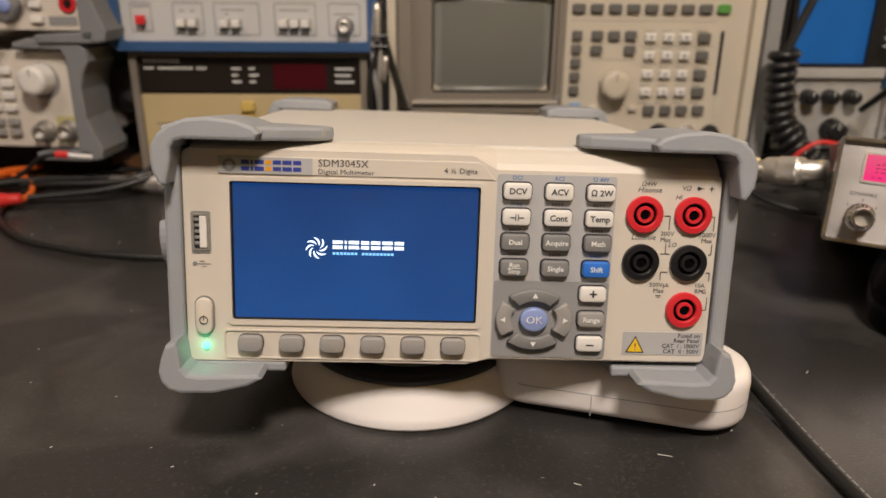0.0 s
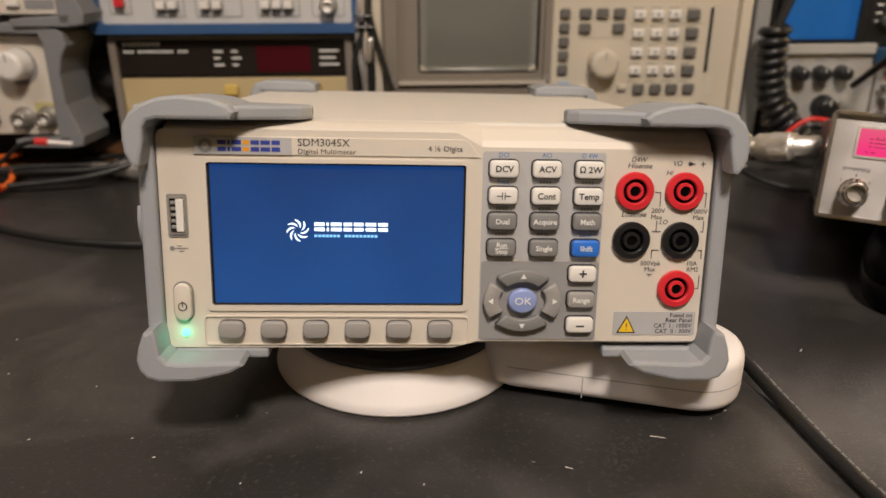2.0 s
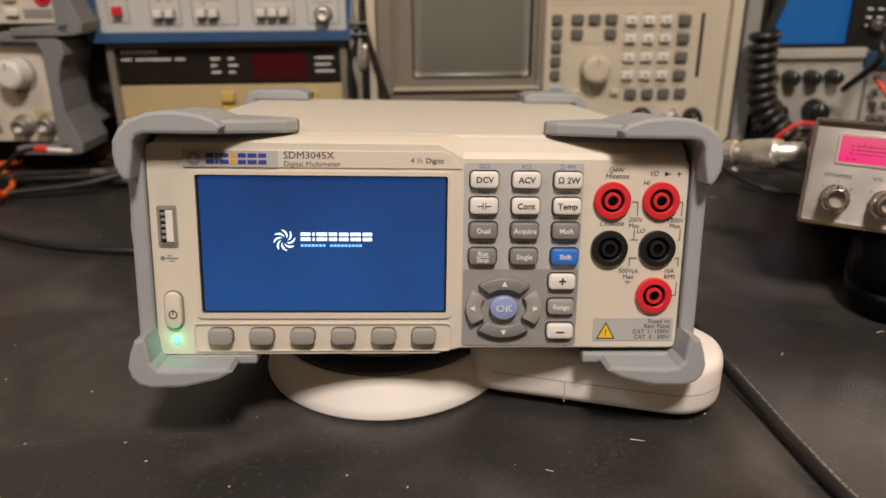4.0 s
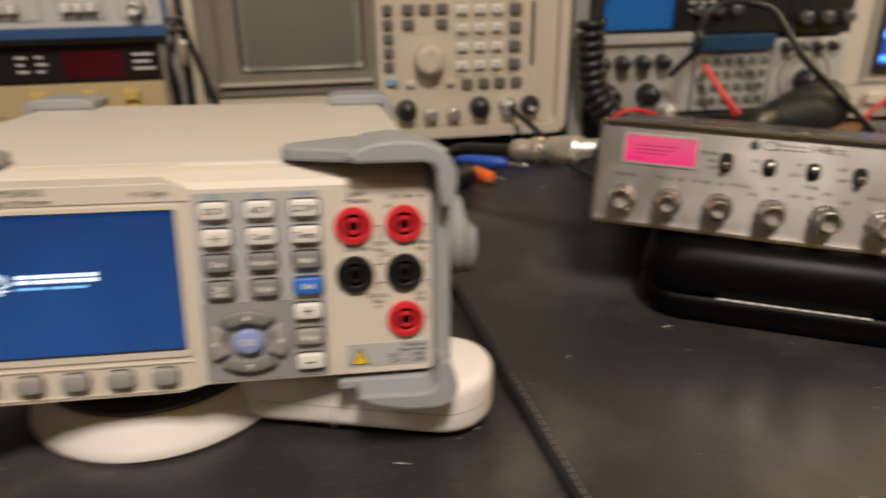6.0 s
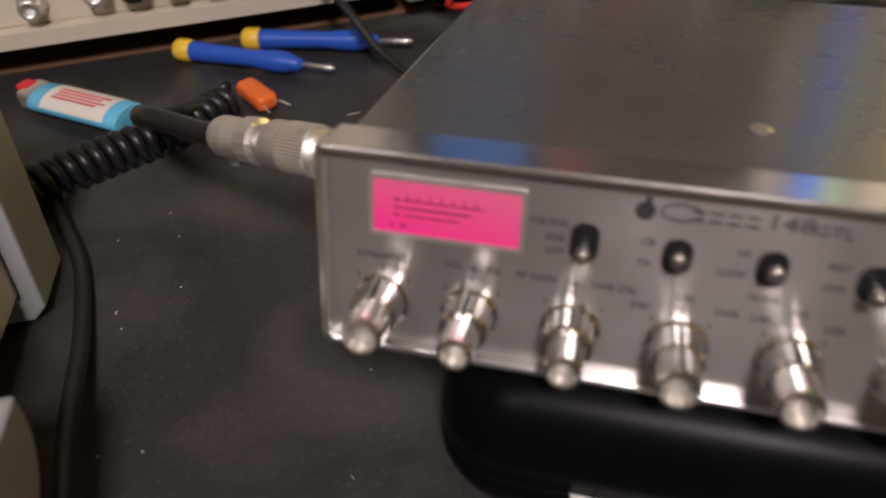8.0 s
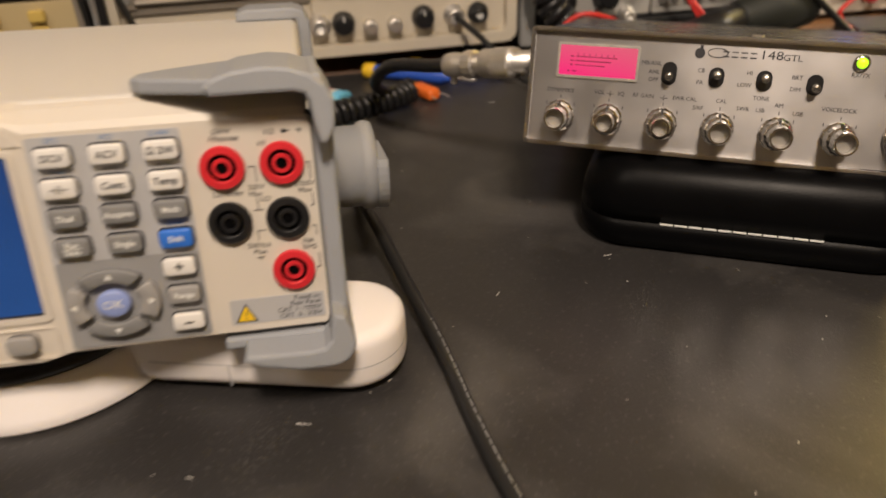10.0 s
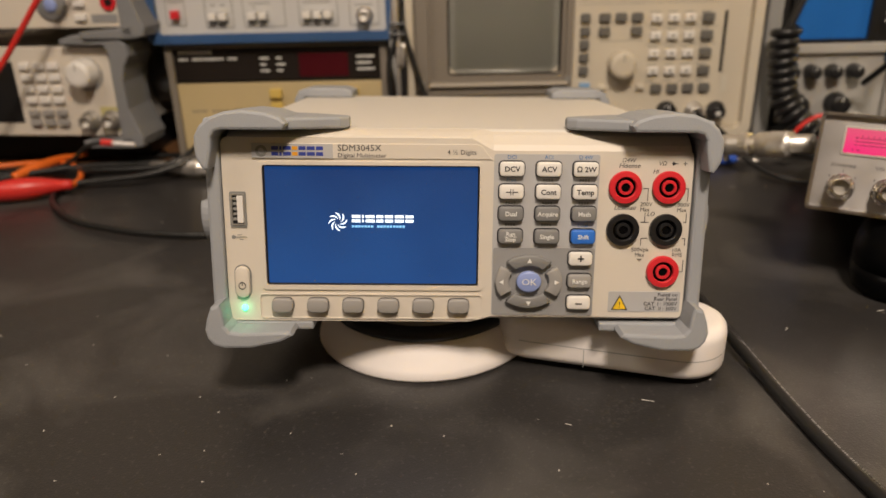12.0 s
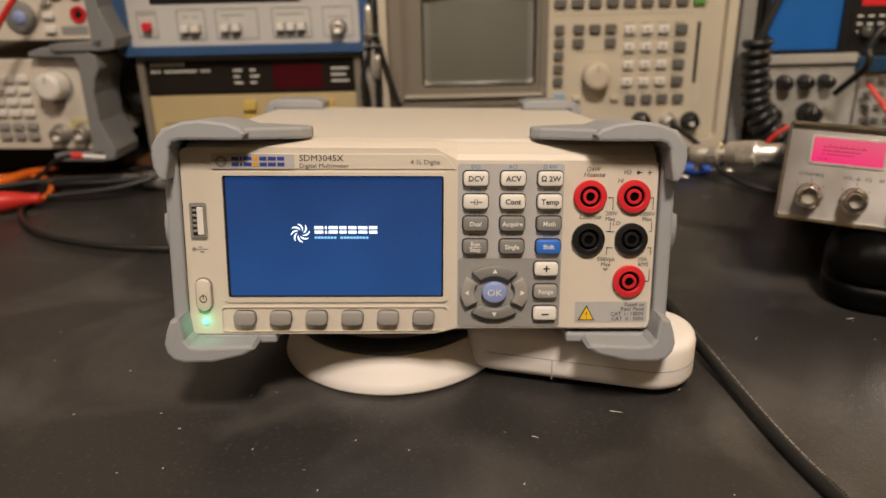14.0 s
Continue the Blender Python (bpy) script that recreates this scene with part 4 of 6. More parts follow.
        for s in on:
            sg = box(*where[s][:2], Y - 0.0005, Y - 0.0002, *where[s][2:])
            sg.transform(Matrix(((1, 0, 0.10, -0.10 * z0), (0, 1, 0, 0), (0, 0, 1, 0), (0, 0, 0, 1))))
            part("digit_segment", sg, M_DIGIT, cd)
    digit(0.1745, "abgcd")
    digit(0.1842, "abcdefg")
    x, z = 0.1832, 0.0178
    sel = part("channel_selector", lathe([(0.0125, 0), (0.0125, 0.002), (0.0118, 0.0028), (0.0100, 0.0028), (0.0098, 0.0045)], face_out(x, Y, z), 40), M_CHROME, face, "chrome channel selector knob with a black grip", True)
    grip = prism(bmesh.new(), rrect(-0.0036, 0.0036, -0.0118, 0.0118, 0.0012), 0, -0.0165, 0.0008)
    grip.transform(Matrix.Translation((x, Y - 0.004, z)) @ pose(0, 0, 0, 0, -26, 0))
    part("grip", grip, M_BAT, sel)
    trim_ = ring(bmesh.new(), rrect(-0.0037, 0.0037, -0.0120, 0.0120, 0.0014), rrect(-0.0029, 0.0029, -0.0108, 0.0108, 0.001), -0.0168, -0.0155)
    trim_.transform(Matrix.Translation((x, Y - 0.004, z)) @ pose(0, 0, 0, 0, -26, 0))
    part("grip_rim", trim_, M_CHROME, sel)
    return base


radio()


def glasses_case():
    base = thing("hard_case", pose(0.3130, 0.0900, 0, 0, 0, -28.5), "black leatherette hard case lying under the radio", "case")
    def loft(levels):
        bm = bmesh.new()
        rows = [[bm.verts.new((a, b, z)) for a, b in rrect(-0.082 + q, 0.082 - q, -0.036 + q * 0.9, 0.036 - q * 0.9, max(0.006, 0.025 - q * 0.6), 8)] for z, q in levels]
        for p, q in zip(rows, rows[1:]):
            for k in range(len(p)):
                bm.faces.new((p[k], p[(k + 1) % len(p)], q[(k + 1) % len(p)], q[k]))
        bm.faces.new(rows[0][::-1])
        bm.faces.new(rows[-1])
        bmesh.ops.recalc_face_normals(bm, faces=bm.faces[:])
        return bm
    part("lower_shell", loft([(0.0, 0.007), (0.0012, 0.004), (0.004, 0.0015), (0.009, 0.0), (0.0172, 0.0)]), M_BLACKSOFT, base, "", True)
    part("seam_lip", loft([(0.0170, 0.0006), (0.0183, 0.0006)]), M_BLACKSOFT, base)
    part("lid", loft([(0.0180, 0.0), (0.026, 0.0006), (0.034, 0.003), (0.041, 0.0075), (0.0450, 0.013), (0.0470, 0.020)]), M_BLACKSOFT, base, "", True)
    for i in range(11):
        part("hinge_link", box(-0.040 + i * 0.0068, -0.0339 + i * 0.0068, -0.0368, -0.0356, 0.0172, 0.0179, 0.0001, 1), M_INKWHITE, base)
    return base


glasses_case()


# ---- instruments along the back of the bench ----
def keys(parent, name, xs, zs, w, h, material, y=0.0, tall=0.004, skip=()):
    for r, z in enumerate(zs):
        for c, x in enumerate(xs):
            if (r, c) not in skip:
                part(name, prism(bmesh.new(), rrect(x - w / 2, x + w / 2, z - h / 2, z + h / 2, min(w, h) * 0.22, 3), y, y - tall, 0.0008, 1), material, parent)


def turn_knob(parent, x, z, r, tall, material, y=0.0, name="knob", skirt=0.0, ink=M_INKWHITE):
    prof = [(r, 0), (r, tall * 0.8), (r * 0.93, tall), (r * 0.6, tall)]
    if skirt:
        prof = [(r * skirt, 0), (r * skirt, tall * 0.18), (r, tall * 0.3)] + prof[1:]
    k = part(name, lathe(prof, face_out(x, y, z), 28, 0.02), material, parent, "", True)
    part("pointer", box(x - 0.0004, x + 0.0004, y - tall - 0.0003, y - tall + 0.0006, z + r * 0.3, z + r * 0.85), ink, k)
    return k


def bnc(parent, x, z, y=0.0, material=None, r=0.006):
    material = material or M_STEEL
    k = part("bnc_socket", lathe([(r * 1.35, 0), (r * 1.35, 0.0015), (r, 0.002), (r, 0.011), (r * 0.8, 0.012), (r * 0.55, 0.012), (r * 0.55, 0.008)], face_out(x, y, z), 24), material, parent, "", True)
    part("insulator", lathe([(r * 0.5, 0.006), (r * 0.5, 0.009)], face_out(x, y, z), 14), M_INKWHITE, k)


def radio_test_set():
    base = thing("radio_test_set", pose(0, 0.425, 0), "beige radio test set with a grey crt and keypad", "test set")
    x0, x1, z0, z1 = -0.047, 0.284, 0.021, 0.195
    part("case", box(x0 + 0.003, x1 - 0.003, 0.008, 0.40, z0 + 0.002, z1, 0.006), M_BEIGE, base, "beige painted case")
    part("front_frame", ring(bmesh.new(), rrect(x0, x1, z0, z1 + 0.003, 0.010), rrect(x0 + 0.007, x1 - 0.009, z0 + 0.009, z1 - 0.005, 0.006), -0.012, 0.012), M_BEIGE, base)
    for fx in (x0 + 0.03, x1 - 0.03):
        part("foot", lathe([(0.010, -0.0108), (0.010, 0.0125)], pose(fx, 0.03, 0.013), 18), M_BLACK, base)
        part("foot", lathe([(0.010, -0.0108), (0.010, 0.0125)], pose(fx, 0.36, 0.013), 18), M_BLACK, base)
    part("keypad_panel", box(0.1100, x1 - 0.009, -0.004, 0.010, z0 + 0.009, z1 - 0.005, 0.0015), M_BEIGE, base, "pale beige keypad panel")
    part("lower_panel", box(x0 + 0.007, 0.1095, -0.003, 0.010, z0 + 0.009, 0.066, 0.001), M_BEIGE, base)
    # crt surround sloping in to the glass
    bm = ring(bmesh.new(), rrect(x0 + 0.007, 0.1095, 0.066, z1 - 0.005, 0.004), rrect(-0.024, 0.1035, 0.0785, z1 - 0.020, 0.004), -0.006, 0.004)
    bz = part("crt_bezel", bm, M_BEZEL, base, "taupe crt surround")
    bm = ring(bmesh.new(), rrect(-0.024, 0.1035, 0.0785, z1 - 0.020, 0.004), rrect(-0.008, 0.1000, 0.0830, z1 - 0.026, 0.004), -0.001, 0.010)
    part("inner_surround", bm, M_BEZEL, bz)
    gx0, gx1, gz0, gz1 = -0.0062, 0.0982, 0.0848, z1 - 0.0278
    part("glass_border", ring(bmesh.new(), rrect(-0.0085, 0.1005, 0.0825, z1 - 0.0255, 0.005), rrect(gx0, gx1, gz0, gz1, 0.0004), 0.0050, 0.0090), M_BROWNBLK, bz)
    glass = bmesh.new()
    n = 14
    grid = []
    for j in range(n + 1):
        for i in range(n + 1):
            a, b = 2 * i / n - 1, 2 * j / n - 1
            grid.append(glass.verts.new((gx0 + (gx1 - gx0) * i / n, 0.0088 - 0.0062 * (1 - 0.5 * a * a - 0.5 * b * b), gz0 + (gz1 - gz0) * j / n)))
    for j in range(n):
        for i in range(n):
            k = j * (n + 1) + i
            glass.faces.new((grid[k], grid[k + 1], grid[k + n + 2], grid[k + n + 1]))
    bmesh.ops.solidify(glass, geom=glass.faces[:], thickness=-0.0015)
    bmesh.ops.recalc_face_normals(glass, faces=glass.faces[:])
    part("crt_glass", glass, M_CRT, bz, "unlit grey-green crt glass", True)
    part("lip", box(-0.026, 0.1060, -0.0105, -0.004, 0.0745, 0.0775, 0.001), M_PSU, bz)
    part("pillar", box(-0.0385, -0.0255, -0.0085, -0.004, 0.0700, z1 - 0.006, 0.0015), M_BEZEL, bz)
    for sx, sz in ((-0.032, 0.078), (0.106, 0.0795), (-0.032, 0.170), (0.106, 0.170)):
        part("screw", lathe([(0.0032, 0), (0.0026, 0.0012)], face_out(sx, -0.0085 if sx < 0 else -0.006, sz), 14), M_INKGREY, bz)
    keys(base, "soft_key", [0.1205], [0.135, 0.123, 0.111, 0.099, 0.087], 0.0090, 0.0080, M_KEYDARK, -0.004)
    keys(base, "blue_key", [0.1225], [0.0725], 0.0100, 0.0060, mat("pale_blue_key", (0.22, 0.38, 0.60), 0.5), -0.004)
    keys(base, "screen_key", [0.1385, 0.1535, 0.1685], [0.135, 0.1225], 0.0105, 0.0080, M_KEYDARK, -0.004, 0.004, ((1, 1),))
    for r, z in enumerate((0.1335, 0.1178, 0.1015, 0.0855)):
        for c, x in enumerate((0.1865, 0.2025, 0.2180)):
            kk = part("number_key", prism(bmesh.new(), rrect(x - 0.0050, x + 0.0050, z - 0.0036, z + 0.0036, 0.001, 3), -0.004, -0.0085, 0.0009, 1), M_KEYWHITE, base)
            part("key_mark", box(x - 0.0010, x + 0.0010, -0.0087, -0.0084, z - 0.0013, z + 0.0013), M_INKGREY, kk)
        part("unit_key", prism(bmesh.new(), rrect(0.2345 - 0.0055, 0.2345 + 0.0055, z - 0.0042, z + 0.0042, 0.001, 3), -0.004, -0.0085, 0.0009, 1), M_KEYDARK, base)
    keys(base, "state_key", [0.191, 0.2065, 0.2215, 0.237], [0.0690], 0.0105, 0.0085, M_KEYDARK, -0.004)
    keys(base, "small_key", [0.139, 0.176], [0.0705], 0.0075, 0.0050, M_KEYTAN, -0.004)
    for i in range(9):
        keys(base, "top_key", [0.1205 + i * 0.0161], [0.1580], 0.0115, 0.0075, mat("green_key", (0.10, 0.30, 0.06), 0.5) if i == 8 else M_KEYDARK, -0.004)
    turn_knob(base, 0.1560, 0.0925, 0.0128, 0.016, M_BEIGE, -0.004, "tuning_knob", 1.0, M_INKGREY)
    part("speaker_slot", box(0.2500, 0.2530, -0.0045, -0.0036, 0.083, 0.139), M_BLACK, base)
    part("side_label", box(0.2535, 0.2590, -0.0043, -0.0039, 0.064, 0.080), M_KEYTAN, base)
    bars([(0.115, 0.245, 0.1470, 0.1474), (0.135, 0.175, 0.1135, 0.1139), (0.178, 0.245, 0.1255, 0.1258), (0.178, 0.245, 0.1095, 0.1098)], -0.0041, M_INKGREY, base, "print_line")
    bars([(0.181 + i * 0.0157, 0.190 + i * 0.0157, z, z + 0.0009) for i in range(4) for z in (0.1385, 0.1228, 0.1067, 0.0905, 0.0750)], -0.0041, M_INKGREY, base, "print_bar")
    for i, x in enumerate((0.115, 0.135, 0.157, 0.178, 0.203, 0.230, 0.251)):
        if i in (1, 4):
            turn_knob(base, x, 0.0465, 0.0085, 0.012, M_BLACK, -0.004, "volume_knob", 1.15)
        elif i in (2, 3):
            turn_knob(base, x, 0.0430, 0.0060, 0.012, M_STEEL, -0.004, "small_knob", 0, M_INK)
        else:
            bnc(base, x, 0.0460, -0.004, M_STEEL if i != 6 else M_BLACK, 0.0068)
    for i in range(3):
        bnc(base, -0.02 + i * 0.05, 0.0420, -0.003)
    return base


radio_test_set()


def modulation_meter():
    base = thing("modulation_meter", pose(0, 0.425, 0), "modulation meter with a black display window and tan lower panel", "meter")
    x0, x1 = -0.275, -0.066
    part("case", box(x0 + 0.002, x1 - 0.002, 0.004, 0.33, 0.012, 0.116, 0.002), M_BROWNBLK, base, "dark case")
    part("front_frame", ring(bmesh.new(), rrect(x0, x1, 0.010, 0.1185, 0.002), rrect(x0 + 0.006, x1 - 0.006, 0.014, 0.1150, 0.001), -0.006, 0.008), M_BEZEL, base)
    w = part("display_window", box(x0 + 0.006, x1 - 0.006, -0.002, 0.006, 0.0835, 0.1150, 0.0005), M_BROWNBLK, base, "glossy black display window")
    part("led_window", box(-0.150, -0.103, -0.0026, -0.0018, 0.0865, 0.1085), M_DARKRED, w, "unlit dark red window")
    bars([(-0.264 + i * 0.0041, -0.261 + i * 0.0041, 0.1095, 0.1122) for i in range(8)] + [(-0.264 + i * 0.0031, -0.2617 + i * 0.0031, 0.1035, 0.1055) for i in range(18) if i not in (3, 14)], -0.0021, M_INKWHITE, w, "print_bar")
    bars([(-0.187 + c * 0.0155, -0.1785 + c * 0.0155 - 0.003 * ((r + c) % 2), 0.1035 - r * 0.0058, 0.1052 - r * 0.0058) for r in range(3) for c in range(2)], -0.0021, M_INKWHITE, w, "print_bar")
    bars([(-0.095, -0.078 - 0.003 * (r % 2), 0.1035 - r * 0.0058, 0.1052 - r * 0.0058) for r in range(3)], -0.0021, M_INKWHITE, w, "print_bar")
    part("tan_panel", box(x0 + 0.006, x1 - 0.006, -0.003, 0.006, 0.014, 0.0815, 0.0006), M_TANFACE, base, "tan lower panel")
    keys(base, "yellow_key", [-0.174, -0.134, -0.100], [0.0715, 0.0590], 0.0120, 0.0088, M_YKEY, -0.003, 0.006)
    bars([(-0.262 + i * 0.004, -0.2592 + i * 0.004, 0.0545, 0.0562) for i in range(20) if i % 5], -0.0031, M_BEZEL, base, "print_bar")
    bnc(base, -0.240, 0.040, -0.003)
    bnc(base, -0.190, 0.040, -0.003)
    for fx in (x0 + 0.02, x1 - 0.02):
        for fy in (0.02, 0.30):
            part("foot", lathe([(0.008, 0.0), (0.008, 0.014)], pose(fx, fy, 0.004 if fy > 0.03 else 0.0), 14), M_BLACK, base)
    return base


modulation_meter()


def function_box():
    base = thing("signal_generator", pose(0, 0.418, 0), "white-faced signal generator in a blue case, standing on another instrument", "generator")
    x0, x1, z0, z1 = -0.285, -0.055, 0.1205, 0.200
    part("case", box(x0 + 0.003, x1 - 0.003, 0.006, 0.28, z0, z1, 0.004), M_BLUECASE, base, "blue case")
    part("front_frame", ring(bmesh.new(), rrect(x0, x1, z0, z1, 0.006), rrect(x0 + 0.010, x1 - 0.009, z0 + 0.008, z1 - 0.008, 0.003), -0.008, 0.010), M_BLUECASE, base)
    f = part("face", box(x0 + 0.009, x1 - 0.008, -0.002, 0.008, z0 + 0.007, z1 - 0.007), M_FACEWHITE, base, "off-white face")
    part("display", box(-0.253, -0.117, -0.003, -0.0015, 0.1655, 0.1900, 0.0005), M_BLACK, f)
    for a, b in ((-0.231, -0.205), (-0.196, -0.157), (-0.1445, -0.1085), (-0.098, -0.0705)):
        part("key_frame", ring(bmesh.new(), rrect(a, b, 0.1335, 0.1605, 0.0015), rrect(a + 0.0007, b - 0.0007, 0.1342, 0.1598, 0.001), -0.0024, -0.0018), M_INKGREY, f)
    for x in (-0.2235, -0.2140, -0.1870, -0.1770, -0.1365, -0.1270, -0.1175):
        kk = part("push_key", box(x - 0.0036, x + 0.0036, -0.010, -0.002, 0.1405, 0.1470, 0.0008), M_KEYWHITE, f)
        part("key_base", box(x - 0.0042, x + 0.0042, -0.0028, -0.0018, 0.1375, 0.1475), M_INKGREY, kk)
    part("power_key", box(-0.2615, -0.2540, -0.009, -0.002, 0.1425, 0.1500, 0.0008), M_RED, f, "red square push key")
    part("power_surround", ring(bmesh.new(), rrect(-0.267, -0.249, 0.136, 0.160, 0.001), rrect(-0.2664, -0.2496, 0.1366, 0.1594, 0.001), -0.0024, -0.0018), M_INKGREY, f)
    bars([(-0.265, -0.251, 0.1565, 0.1575), (-0.225, -0.221, 0.1530, 0.1542), (-0.216, -0.212, 0.153, 0.1542), (-0.190, -0.170, 0.1540, 0.1550), (-0.140, -0.115, 0.1540, 0.155), (-0.187, -0.183, 0.1505, 0.1515), (-0.093, -0.076, 0.151, 0.152)], -0.0021, M_INKGREY, f, "print_bar")
    bnc(f, -0.0840, 0.1420, -0.002)
    return base


function_box()


def guarded_instrument(name, m, label, upper):
    """A bench instrument in the same style as the multimeter: cream face and grey corner guards."""
    base = thing(name, m, label, "generator")
    part("case", box(-0.205, 0.0, 0.006, 0.26, 0.004, 0.083, 0.003), M_BODY, base)
    f = part("face", prism(bmesh.new(), rrect(-0.206, 0.001, 0.002, 0.085, 0.003), 0.008, 0.0, 0.001), M_CREAM, base, "cream face")
    for sx in (-0.205, 0.0):
        s = -1 if sx < -0.1 else 1
        pts = [(sx + s * a, b) for a, b in ((0.003, -0.004), (0.016, -0.0068), (0.023, -0.005), (0.025, 0.003), (0.020, 0.015), (0.0145, 0.030), (0.0140, 0.055), (0.0175, 0.068), (0.0235, 0.078), (0.022, 0.088), (0.013, 0.0945), (-0.028, 0.096), (-0.040, 0.0925), (-0.041, 0.0882), (0.001, 0.0872), (0.004, 0.080))]
        part("corner_guard", prism(bmesh.new(), pts, -0.011, 0.035, 0.0014), M_GUARD, base, "blue-grey rubber guard")
        part("corner_guard", prism(bmesh.new(), pts, 0.22, 0.27, 0.0014), M_GUARD, base)
        lo = [(sx + s * a, b) for a, b in ((0.014, 0.004), (0.012, -0.0070), (-0.034, -0.0070), (-0.036, -0.001), (0.002, 0.0015))]
        part("lower_lip", prism(bmesh.new(), lo, -0.011, 0.035, 0.0010), M_GUARD, base)
        out = lathe([(0.024, 0), (0.024, 0.024), (0.029, 0.026), (0.030, 0.030), (0.029, 0.036), (0.022, 0.038)], Matrix.Translation((sx + s * 0.002, 0.085, 0.044)) @ pose(0, 0, 0, 0, 90 * s, 0), 36)
        part("handle_pivot", out, M_GUARD, base, "", True)
    if upper:
        keys(f, "white_key", [-0.086, -0.070, -0.054], [0.074, 0.065], 0.0105, 0.0058, M_KEYWHITE)
        keys(f, "grey_key", [-0.086, -0.070, -0.054], [0.056, 0.047], 0.0105, 0.0058, M_KEYGREY)
        keys(f, "range_key", [-0.036], [0.047, 0.035, 0.023, 0.011], 0.0105, 0.0060, M_KEYWHITE)
        part("arrow_pad", lathe([(0.0140, 0), (0.0140, 0.0015), (0.0130, 0.0022)], face_out(-0.062, 0, 0.022), 32), M_KEYGREY, f, "", True)
        part("ok_key", lathe([(0.0060, 0), (0.0060, 0.003), (0.005, 0.004)], face_out(-0.062, 0, 0.022), 24), M_KEYLILAC, f, "", True)
        part("info_plate", box(-0.0270, -0.0030, -0.0006, 0.0, 0.0065, 0.0135), M_PANELGREY, f)
        for x, z, colour in ((-0.0090, 0.0235, M_RED), (-0.0090, 0.0425, M_BLACK), (-0.0265, 0.0425, M_BLACK), (-0.0090, 0.0620, M_RED), (-0.0265, 0.0620, M_RED)):
            jack = part("jack", lathe([(0.0072, 0), (0.0072, 0.0016), (0.0068, 0.0020), (0.0048, 0.0020), (0.0044, 0.0004)], face_out(x, 0, z), 28), colour, f)
            # black disc in place of a shaded bore
            part("dark_bore", lathe([(0.0030, 0), (0.0030, 0.0018)], face_out(x, 0, z), 16), M_BLACK, jack)
    else:
        part("display", box(-0.196, -0.098, -0.0008, 0.001, 0.015, 0.072), M_BLACK, f, "dark display")
        keys(f, "number_key", [-0.085, -0.071, -0.057], [0.068, 0.0575, 0.047, 0.0365], 0.0105, 0.0064, M_KEYWHITE)
        keys(f, "grey_key", [-0.085, -0.071, -0.057], [0.0245, 0.0150], 0.0105, 0.0064, M_SOFT)
        turn_knob(f, -0.0255, 0.0620, 0.0125, 0.018, M_KEYWHITE, 0, "tuning_knob", 1.06, M_INKGREY)
        # grey disc shifted down from the knob, drawn as its cast shade
        part("knob_shade_ring", lathe([(0.0155, 0), (0.0155, 0.0006)], face_out(-0.0255, 0, 0.0600), 28), M_SOFT, f)
        bnc(f, -0.030, 0.0165, 0.0, M_DULLNICKEL, 0.0072)
        bnc(f, -0.008, 0.0175, 0.0, M_DULLNICKEL, 0.0072)
        part("output_plate", box(-0.019, -0.0005, -0.0004, 0.0, 0.007, 0.030), mat("pale_yellow_print", (0.5, 0.45, 0.2), 0.5), f)
    return base


guarded_instrument("function_generator", pose(-0.318, 0.398, 0.036, 0, 0, -6), "cream function generator with keypad and grey corner guards", False)
guarded_instrument("bench_meter", pose(-0.300, 0.394, 0.136, 0, 0, -4), "cream bench meter with a red jack, stacked on a generator", True)
riser = thing("riser_box", pose(-0.42, 0.51, 0), "black box under the function generator", "box")
part("shell", box(-0.12, 0.10, -0.05, 0.14, 0.0, 0.029, 0.002), M_BLACK, riser)
part("lid", box(-0.122, 0.102, -0.052, 0.142, 0.026, 0.0290, 0.001), M_CASEPAINT, riser)


